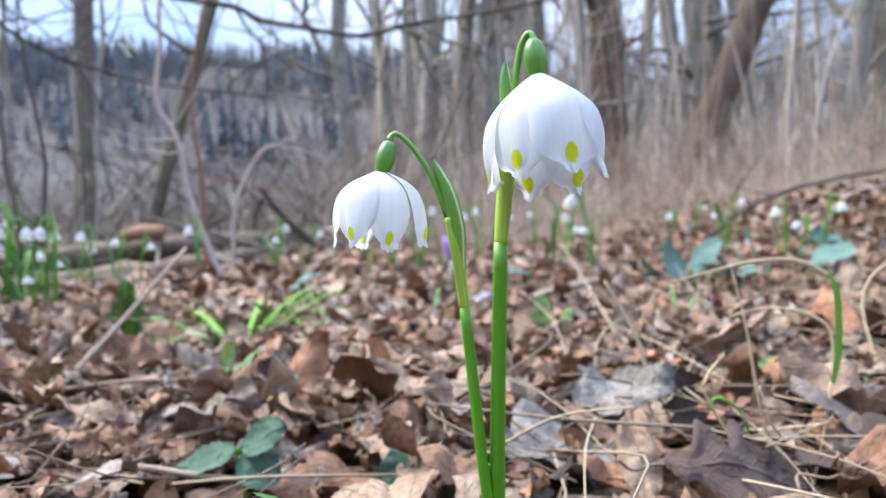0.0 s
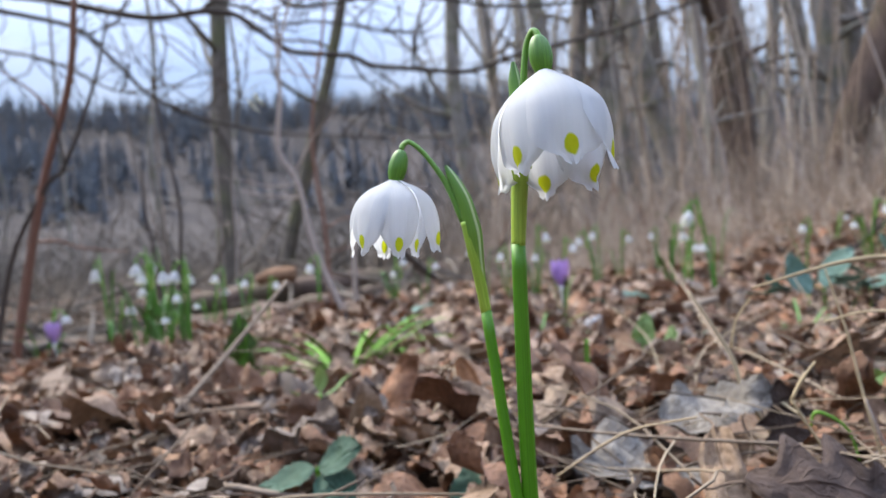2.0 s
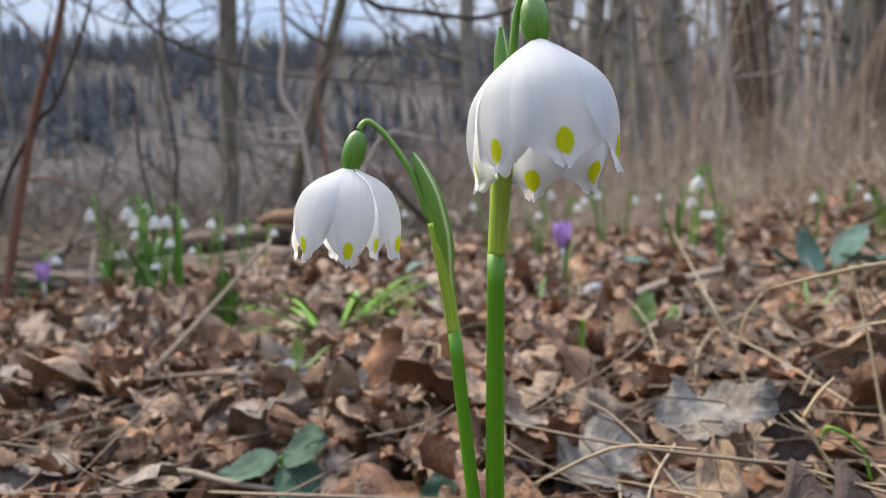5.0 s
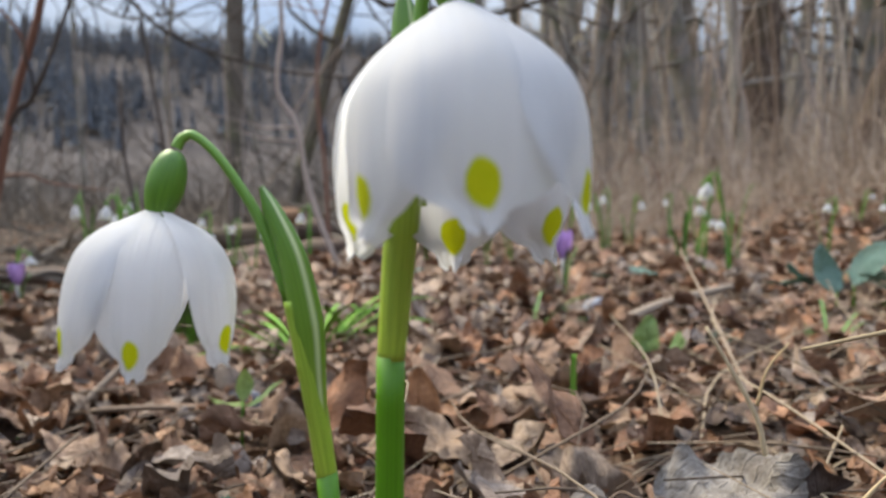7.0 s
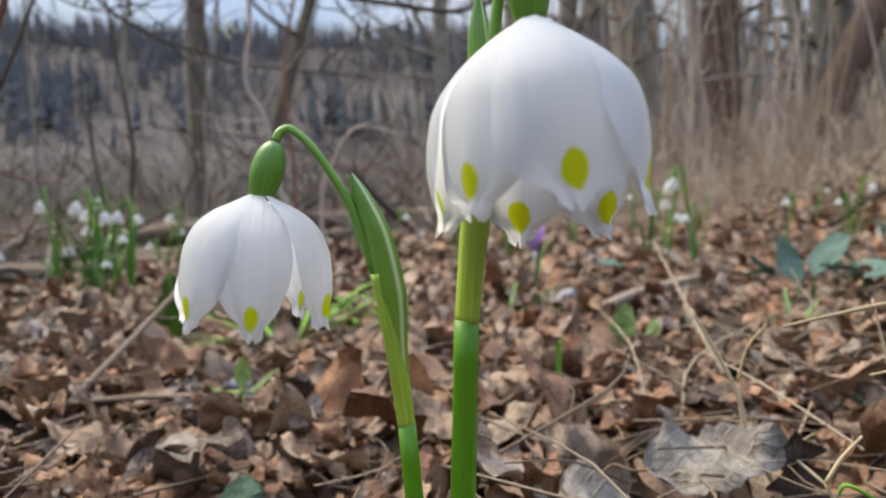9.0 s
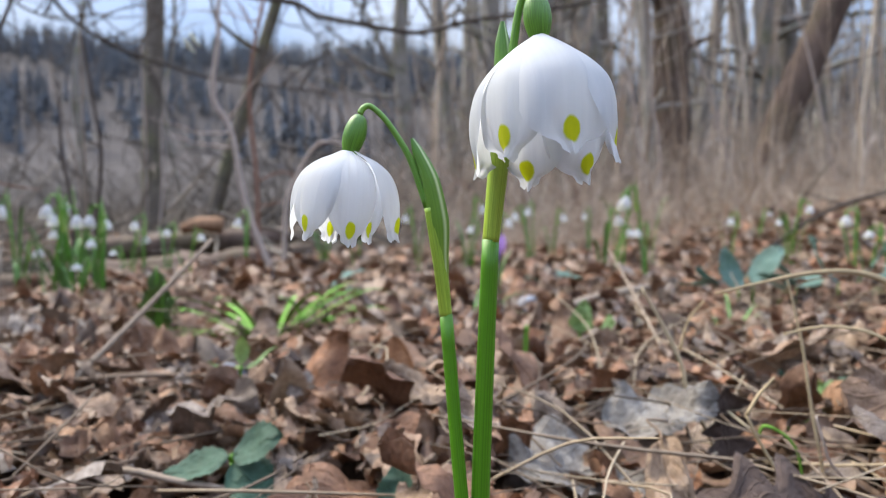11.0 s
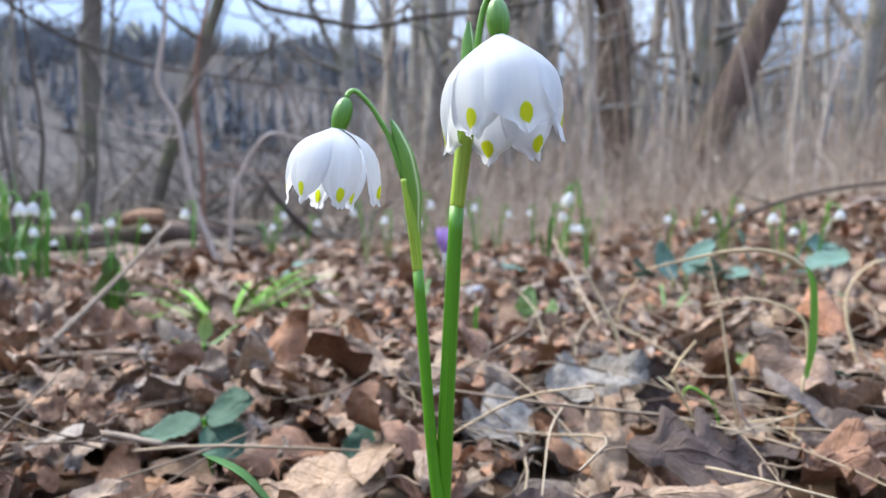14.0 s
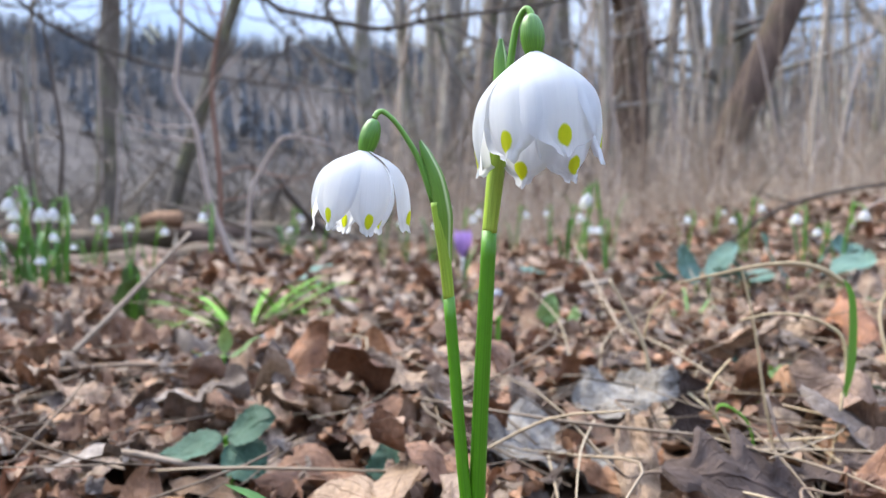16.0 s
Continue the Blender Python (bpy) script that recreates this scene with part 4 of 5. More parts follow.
stalk("dry_stalk", "pale dry grass stalk arching to the litter", "grass", [(0.215, 0.34, 0.0), (0.210, 0.36, 0.055), (0.226, 0.36, 0.078), (0.250, 0.37, 0.07)], [0.0009, 0.0008, 0.0007, 0.0004], DRY_GRASS)
stalk("dry_stalk", "broken pale reed leaning in the litter", "grass", [(0.118, 0.40, 0.01), (0.105, 0.44, 0.025), (0.10, 0.52, 0.055), (0.095, 0.60, 0.085)], [0.0014, 0.0012, 0.0010, 0.0007], STICK, 7, 0.6)
stalk("fallen_stick", "pale weathered stick lying on the litter", "stick", [(0.03, 0.60, 0.02), (0.085, 0.70, 0.03), (0.15, 0.80, 0.032), (0.205, 0.90, 0.03)], [0.004, 0.0046, 0.0045, 0.003], STICK, 9, 1.0,
      [([(0.085, 0.70, 0.03), (0.082, 0.69, 0.015), (0.078, 0.685, 0.0)], [0.0025, 0.002])])
stalk("fallen_stick", "thin stick lying across dead leaves", "stick", [(0.15, 0.40, 0.024), (0.20, 0.42, 0.022), (0.27, 0.45, 0.02)], [0.0016, 0.0018, 0.001], STICK)
stalk("fallen_stick", "thin twig lying on brown leaves", "stick", [(-0.26, 0.36, 0.02), (-0.18, 0.37, 0.028), (-0.09, 0.40, 0.018)], [0.0012, 0.0014, 0.001], TWIG)
stalk("fallen_stick", "small pale twig on the litter", "stick", [(-0.165, 0.232, 0.012), (-0.13, 0.247, 0.021), (-0.10, 0.243, 0.019), (-0.07, 0.25, 0.012)], [0.0011, 0.0013, 0.0009], STICK)
stalk("fallen_stick", "straight brown stick rising from the litter", "stick", [(-0.232, 0.35, 0.004), (-0.219, 0.37, 0.024), (-0.200, 0.405, 0.054), (-0.174, 0.45, 0.097)], [0.0019, 0.0018, 0.0016, 0.0012], STICK, 8)
stalk("fallen_stick", "thin dark twig lying on brown leaves", "stick", [(-0.172, 0.235, 0.014), (-0.150, 0.240, 0.018), (-0.118, 0.246, 0.026)], [0.0006, 0.0008, 0.0006], TWIG)

# stones and bits
def stone(x, y, size, seed, label):
    bm = bmesh.new()
    bmesh.ops.create_icosphere(bm, subdivisions=3, radius=1.0)
    for v in bm.verts:
        k = 1 + 0.25 * noise.noise(v.co * 1.3 + Vector((seed, 0, 0)))
        v.co = Vector((v.co.x * size * k, v.co.y * size * 0.8 * k, v.co.z * size * 0.5 * k))
    me = bpy.data.meshes.new("stone")
    bm.to_mesh(me)
    bm.free()
    me.materials.append(STONE)
    me.shade_smooth()
    ob = tagged(new("stone", me), label, "stone")
    ob.matrix_world = pose(x, y, ground_z(x, y) + 0.014, seed * 7, seed * 3, seed * 40)


stone(-0.155, 0.425, 0.014, 3, "bluish grey pebble half hidden in leaves")
stone(0.035, 0.80, 0.02, 6, "grey stone half hidden in leaves")
stone(-0.137, 0.487, 0.010, 9, "pale grey pebble on brown leaves")


# ---- dead leaves that can be told apart ----
def leaf_stalk_mesh(seed):
    """The short woody stalk at a leaf's base."""
    q = random.Random(seed)
    pts = [(0, 0.003, 0.0003), (q.gauss(0, 0.001), -0.004, 0.0005), (q.gauss(0, 0.003), -0.010, q.gauss(0.001, 0.002)), (q.gauss(0, 0.004), -0.015, q.gauss(0.002, 0.003))]
    return mesh_of("leaf_stalk", *tube(pts, [0.0005, 0.00045, 0.0004, 0.0006], 5, 3), TWIG)


LEAF_STALKS = [leaf_stalk_mesh(k) for k in range(5)]


def placed_leaf(label, at, turns, length, width, shape, material, seed, curl, cup, wave=0.12):
    v, f, u = outline_leaf(length, width, shape, seed, curl, cup, 31, 13, 0.0, wave)
    ob = tagged(new("dead_leaf", mesh_of("dead_leaf", v, f, u, material)), label, "leaf", "leaf litter in front")
    ob.matrix_world = pose(*at, *turns)
    part("leaf_stalk", LEAF_STALKS[seed % 5], ob)


placed_leaf("dark brown lobed oak leaf lying in the litter", (0.056, 0.206, 0.029), (0, 26, -86), 0.060, 0.046, "lobed", OAK, 4, 0.0, 0.05, 0.13)
placed_leaf("dark brown folded oak leaf standing up", (0.090, 0.272, 0.014), (58, 0, 25), 0.034, 0.026, "lobed", OAK, 5, 0.1, 0.25)
placed_leaf("pale tan curled leaf with wavy edges", (0.052, 0.183, 0.024), (0, 24, -86), 0.046, 0.017, "oval", TAN, 6, 0.1, -0.35, 0.3)
placed_leaf("crinkled tan leaf with deep folds", (0.058, 0.252, 0.034), (-8, 0, 172), 0.048, 0.016, "oval", TAN, 16, -0.05, -0.4, 0.6)
placed_leaf("dark slate-brown leaf lying among others", (0.018, 0.180, 0.020), (4, 14, -62), 0.042, 0.022, "oval", OAK, 17, 0.05, 0.2, 0.3)
placed_leaf("pale curled leaf with a rolled edge", (-0.070, 0.186, 0.022), (0, 20, 95), 0.028, 0.013, "oval", TAN, 18, 0.1, -0.5, 0.4)
placed_leaf("large tan leaf lying flat", (-0.016, 0.198, 0.022), (4, -20, 82), 0.042, 0.030, "oval", TAN, 7, 0.05, 0.12, 0.25)
placed_leaf("orange brown curled leaf standing upright", (-0.047, 0.37, 0.012), (64, 0, 12), 0.038, 0.022, "oval", AMBER, 8, 0.1, 0.45)
placed_leaf("grey rotten leaf with torn holes", (0.008, 0.272, 0.020), (2, 8, -82), 0.058, 0.044, "oval", ASH, 9, 0.02, 0.05, 0.34)
placed_leaf("grey rotten leaf beside another", (0.044, 0.288, 0.028), (4, 12, -94), 0.046, 0.036, "oval", ASH, 10, 0.02, 0.06, 0.36)
placed_leaf("smooth brown leaf rolled into a tube", (-0.03, 0.41, 0.02), (18, 0, -75), 0.05, 0.05, "oval", TAN, 12, 0.0, -0.5)
placed_leaf("upright narrow tan leaf", (-0.020, 0.226, 0.026), (-12, 18, 176), 0.038, 0.015, "oval", TAN, 13, 0.1, 0.3)
placed_leaf("brown curled leaf with folded edge", (-0.15, 0.31, 0.016), (0, 8, 75), 0.055, 0.03, "oval", DEAD, 14, 0.03, 0.2, 0.3)
placed_leaf("dark brown leaf with a curled margin", (0.100, 0.228, 0.020), (0, 5, -84), 0.058, 0.030, "lobed", OAK, 19, 0.0, 0.12, 0.2)
placed_leaf("brown crumpled leaf beside a grass stalk", (0.108, 0.205, 0.024), (0, 16, -70), 0.046, 0.026, "oval", DEAD, 20, 0.08, -0.3, 0.6)
placed_leaf("pale folded leaf in the litter", (-0.225, 0.40, 0.014), (0, -8, 60), 0.05, 0.026, "oval", ASH, 15, 0.0, 0.2, 0.3)
placed_leaf("pale tan leaf lying flat beside two stems", (-0.050, 0.295, 0.026), (2, 10, 70), 0.046, 0.026, "oval", TAN, 21, 0.04, 0.15, 0.3)
placed_leaf("light brown leaf with a torn edge", (-0.012, 0.335, 0.026), (4, -8, 98), 0.042, 0.026, "oval", TAN, 22, 0.05, -0.2, 0.35)
placed_leaf("faded grey-tan leaf in the litter", (-0.085, 0.345, 0.026), (0, 12, 40), 0.044, 0.025, "oak", ASH, 23, 0.04, 0.1, 0.3)
placed_leaf("pale brown leaf curled at its margin", (0.030, 0.365, 0.026), (6, 6, -70), 0.046, 0.024, "oval", TAN, 24, 0.05, 0.25, 0.3)

SHAPES = [(0.032, 0.017, "oval"), (0.040, 0.020, "oval"), (0.026, 0.015, "oval"), (0.048, 0.025, "oak"), (0.038, 0.021, "oak"), (0.032, 0.027, "maple"), (0.028, 0.016, "heart"), (0.044, 0.011, "oval"), (0.036, 0.008, "oval")]


def leaf_set(count, seed, rows_n, cols):
    rnd = random.Random(seed)
    out = []
    for k in range(count):
        ln, wd, sh = SHAPES[k % len(SHAPES)]
        out.append(outline_leaf(ln, wd, sh, seed + k, rnd.choice([-0.14, -0.05, 0.0, 0.06, 0.12, 0.22]), rnd.choice([-0.34, -0.16, -0.05, 0.05, 0.12, 0.22, 0.4, 0.6]), rows_n, cols, 0.0, rnd.uniform(0.2, 0.62)))
    return out


def leaf_pose(rnd, x, y, lift):
    return pose(x, y, ground_z(x, y) + lift, rnd.gauss(0, 8), rnd.gauss(0, 8), rnd.uniform(0, 360))


# places where single things lie on top of the litter
KEEP = [(0.12, 0.225, 0.03), (0.03, 0.255, 0.032), (0.065, 0.268, 0.03), (0.078, 0.205, 0.034), (0.035, 0.19, 0.02), (-0.035, 0.2, 0.026), (-0.02, 0.215, 0.016), (0.085, 0.23, 0.05), (0.09, 0.26, 0.04), (0.08, 0.31, 0.03), (-0.095, 0.235, 0.035), (-0.12, 0.33, 0.025), (0.09, 0.245, 0.035), (0.055, 0.305, 0.035), (-0.035, 0.235, 0.02), (-0.047, 0.355, 0.02)]


def bare(x, y):
    """Small hollows where dark soil shows between the leaves."""
    if (x + 0.105) ** 2 + (y - 0.19) ** 2 < 0.0004 or (x - 0.135) ** 2 + (y - 0.215) ** 2 < 0.0003:
        return True
    return noise.noise(Vector((x * 26, y * 20, 3.0))) < -0.42


near_meshes = [mesh_of("dead_leaf", *d, DEAD) for d in leaf_set(28, 400, 19, 11)]
rnd = random.Random(77)
LABELS = ["dry brown curled leaf in the litter", "crumpled reddish brown dead leaf", "faded tan dead leaf with a pale midrib", "old brown leaf lying in the litter"]
for k in range(310):
    y = 0.20 + 0.42 * rnd.random() ** 0.8
    x = rnd.uniform(-0.66, 0.66) * (y + 0.06)
    if bare(x, y) or any((x - a) ** 2 + (y - b) ** 2 < c * c for a, b, c in KEEP):
        continue
    me = near_meshes[rnd.randrange(28)]
    ob = tagged(new("dead_leaf", me), LABELS[k % 4], "leaf", "leaf litter in front")
    s = rnd.uniform(0.7, 1.5)
    ob.matrix_world = leaf_pose(rnd, x, y, rnd.uniform(0.012, 0.022)) @ Matrix.Scale(s, 4)
    part("leaf_stalk", LEAF_STALKS[k % 5], ob)


def joined(name, label, category, material, placed):
    """Many small sheets in one mesh; placed yields (template, matrix)."""
    vs, fs, us, base = [], [], [], 0
    for (v, f, u), m in placed:
        a = np.array([tuple(p) for p in v])
        mm = np.array(m)
        vs.append(a @ mm[:3, :3].T + mm[:3, 3])
        fa = np.array(f)
        fs.append(fa + base)
        us.append(np.array(u)[fa.ravel()])
        base += len(a)
    verts, faces, uv = np.concatenate(vs), np.concatenate(fs), np.concatenate(us)
    me = bpy.data.meshes.new(name)
    me.vertices.add(len(verts))
    me.vertices.foreach_set("co", verts.astype(np.float32).ravel())
    k = faces.shape[1]
    me.loops.add(faces.size)
    me.loops.foreach_set("vertex_index", faces.astype(np.int32).ravel())
    me.polygons.add(len(faces))
    me.polygons.foreach_set("loop_start", np.arange(0, faces.size, k, dtype=np.int32))
    lay = me.uv_layers.new(name="UVMap")
    lay.data.foreach_set("uv", uv.astype(np.float32).ravel())
    me.materials.append(material)
    me.update(calc_edges=True)
    me.shade_smooth()
    me.validate()
    return tagged(new(name, me), label, category, kind="stuff")


def litter():
    rnd = random.Random(5)
    near = leaf_set(35, 900, 10, 7)
    far = leaf_set(21, 1300, 6, 4)
    coarse = leaf_set(18, 1700, 4, 3)
    for k in range(7200):
        y = 0.16 + 1.1 * rnd.random() ** 0.75
        x = rnd.uniform(-1, 1) * (0.85 * y + 0.18)
        if bare(x, y):
            continue
        low = 0.004 if any((x - a) ** 2 + (y - b) ** 2 < c * c for a, b, c in KEEP) else 0.021
        yield near[rnd.randrange(35)], leaf_pose(rnd, x, y, rnd.uniform(0.0, low)) @ Matrix.Scale(rnd.uniform(0.6, 1.45), 4)
    bits = leaf_set(27, 2100, 7, 5)
    for k in range(4800):
        # torn scraps on top of the layer
        y = 0.17 + 0.75 * rnd.random() ** 0.9
        x = rnd.uniform(-1, 1) * (0.75 * y + 0.06)
        if any((x - a) ** 2 + (y - b) ** 2 < c * c for a, b, c in KEEP):
            continue
        m = leaf_pose(rnd, x, y, rnd.uniform(0.012, 0.026)) @ pose(0, 0, 0, rnd.gauss(0, 22), rnd.gauss(0, 22), 0)
        yield bits[rnd.randrange(27)], m @ Matrix.Diagonal((rnd.uniform(0.2, 0.6), rnd.uniform(0.15, 0.5), 0.5, 1))
    for k in range(20000):
        r, a = 0.25 + 4.0 * rnd.random() ** 0.95 + abs(rnd.gauss(0, 0.5)), rnd.uniform(0.6, 5.68)
        x, y = math.sin(a) * r, math.cos(a) * r + 0.1
        yield coarse[rnd.randrange(18)], leaf_pose(rnd, x, y, rnd.uniform(0.0, 0.015)) @ Matrix.Scale(rnd.uniform(1.0, 2.0), 4)
    for k in range(8500):
        y = 1.1 + 4.5 * rnd.random() ** 1.3
        x = rnd.uniform(-1, 1) * (0.95 * y + 0.2)
        if x < -0.7 - 0.1 * rnd.random() and y > 1.1 and rnd.random() < 0.25:
            continue
        yield far[rnd.randrange(21)], leaf_pose(rnd, x, y, rnd.uniform(0.0, 0.02)) @ Matrix.Scale(rnd.uniform(0.9, 1.9), 4)


joined("leaf_litter", "thick layer of brown dead leaves covering the ground", "leaf litter", DEAD_MANY, litter())


def twig_bits():
    rnd = random.Random(15)
    temps = []
    for k in range(12):
        v, f, u = tube([(0, 0, 0), (rnd.gauss(0, 0.007), 0.03, rnd.gauss(0.003, 0.003)), (rnd.gauss(0, 0.016), 0.06, 0.0)], [0.00036, 0.00034, 0.0002], 4, 3)
        temps.append((v, [q for q in f if len(q) == 4][:-2], u))
    for k in range(1150):
        y = 0.22 + 1.6 * rnd.random() ** 1.3
        x = (rnd.uniform(-1, 1) if k % 2 else rnd.uniform(0.1, 1)) * (0.8 * y + 0.05)
        yield temps[k % 12], pose(x, y, ground_z(x, y) + rnd.uniform(0.014, 0.03), rnd.gauss(0, 12), 0, rnd.uniform(0, 360)) @ Matrix.Diagonal((q := rnd.uniform(0.5, 1.7), q, q, 1))


joined("twig_litter", "thin broken twigs and pale straw scattered over the leaves", "twigs", LITTER_TWIG, twig_bits())


# ---- trees ----
def branch_path(rnd, start, way, length, bend, steps=6, droop=0.0):
    p, d = Vector(start), Vector(way).normalized()
    pts = [p.copy()]
    for i in range(steps):
        d = (d + Vector((rnd.gauss(0, bend), rnd.gauss(0, bend), rnd.gauss(0, bend) - droop))).normalized()
        p = p + d * (length / steps)
        pts.append(p.copy())
    return pts


def tree(label, trunk_pts, radii, bark, seed, limbs, limb_from=0.35, limb_len=2.0, twigs=5, spread=0.5):
    """A bare tree: trunk, limbs and a crown of twigs."""
    rnd = random.Random(seed)
    base = Vector(trunk_pts[0])
    root = thing("tree", label, "tree", "bare trees", at=base)
    rel = [Vector(p) - base for p in trunk_pts]
    v, f, u = tube(rel, radii, 12, 5)
    for i, p in enumerate(v):
        v[i] = p + Vector((noise.noise(p * 6), noise.noise(p * 6 + Vector((5, 0, 0))), 0)) * radii[0] * 0.12
    part("trunk", mesh_of("trunk", v, f, u, bark), root)
    line = smooth_line(rel, 8)
    for k in range(limbs):
        t = rnd.uniform(limb_from, 0.98)
        p = line[int(t * (len(line) - 1))]
        r = lerp_list(radii, t) * rnd.uniform(0.25, 0.5)
        a = rnd.uniform(0, 6.28)
        way = (math.cos(a) * (1 - spread * 0.3), math.sin(a) * (1 - spread * 0.3), rnd.uniform(0.2, 1.4) * (1.2 - spread))
        ln = limb_len * rnd.uniform(0.5, 1.2) * (1.15 - t * 0.7)
        pts = branch_path(rnd, p, way, ln, 0.16, 6)
        limb = part("limb", mesh_of("limb", *tube(pts, [r, r * 0.7, r * 0.4, r * 0.15], 6, 2), bark), root)
        twig_data = ([], [], [])
        for j in range(twigs):
            q = pts[rnd.randrange(2, len(pts))]
            w = Vector((rnd.gauss(0, 1), rnd.gauss(0, 1), rnd.gauss(0.4, 0.7)))
            tp = branch_path(rnd, q, w, ln * rnd.uniform(0.25, 0.55), 0.22, 5)
            tube(tp, [max(0.002, r * 0.22), r * 0.12, 0.001], 4, 1, 1.0, twig_data)
        part("twig_spray", mesh_of("twig_spray", *twig_data, bark), limb, "bare twigs", "stuff")
    return root


def gp(x, y, dz=-0.15):
    return (x, y, ground_z(x, y) + dz)


# trees that stand alone
tree("slender grey-brown tree trunk at the edge of the hollow", [gp(-2.98, 6.0), (-2.96, 6.0, 1.0), (-2.90, 6.0, 2.2), (-2.84, 6.05, 4.0), (-2.7, 6.1, 7.5)], [0.095, 0.085, 0.078, 0.065, 0.02], BARK_MID, 1, 9, 0.45, 1.8)
tree("thin leaning grey-brown tree", [gp(-2.12, 5.0), (-1.9, 5.0, 0.6), (-1.72, 5.0, 1.15), (-1.52, 5.0, 1.75), (-1.3, 5.0, 2.6), (-1.0, 5.1, 4.2)], [0.055, 0.05, 0.046, 0.042, 0.035, 0.012], BARK_MID, 2, 8, 0.35, 1.2)
tree("dark straight tree trunk in the wood", [gp(1.70, 7.0), (1.70, 7.0, 1.2), (1.66, 7.0, 2.8), (1.62, 7.05, 5.0), (1.6, 7.1, 9.0)], [0.19, 0.165, 0.15, 0.12, 0.03], BARK_DARK, 3, 12, 0.35, 2.2)
tree("dark brown tree trunk leaning aside", [gp(2.10, 6.0), (2.32, 6.0, 0.9), (2.62, 6.0, 1.6), (2.92, 6.0, 2.3), (3.2, 6.05, 3.2), (3.7, 6.1, 6.0)], [0.15, 0.135, 0.13, 0.125, 0.11, 0.03], BARK_DARK, 4, 9, 0.45, 2.0)
tree("grey tree trunk standing behind a leaning one", [gp(2.55, 6.6), (2.50, 6.6, 1.0), (2.42, 6.6, 1.8), (2.36, 6.6, 2.8), (2.2, 6.7, 7.0)], [0.10, 0.095, 0.09, 0.08, 0.02], BARK, 5, 9, 0.3, 1.8)
tree("grey tree trunk with a forked top", [gp(2.62, 6.7), (2.66, 6.7, 1.0), (2.66, 6.7, 1.9), (2.60, 6.7, 3.0), (2.7, 6.8, 6.5)], [0.08, 0.075, 0.07, 0.06, 0.02], BARK, 6, 8, 0.3, 1.5)
tree("brown tree trunk at the edge of the wood", [gp(0.72, 7.6), (0.70, 7.6, 1.2), (0.62, 7.6, 2.6), (0.5, 7.6, 4.2), (0.3, 7.7, 8.0)], [0.12, 0.11, 0.10, 0.085, 0.02], BARK, 7, 12, 0.3, 1.8)
tree("pale thin tree trunk in the wood", [gp(1.42, 6.6), (1.40, 6.6, 1.0), (1.36, 6.6, 2.5), (1.34, 6.6, 6.0)], [0.06, 0.055, 0.05, 0.015], BARK_PALE, 8, 9, 0.25, 1.2)

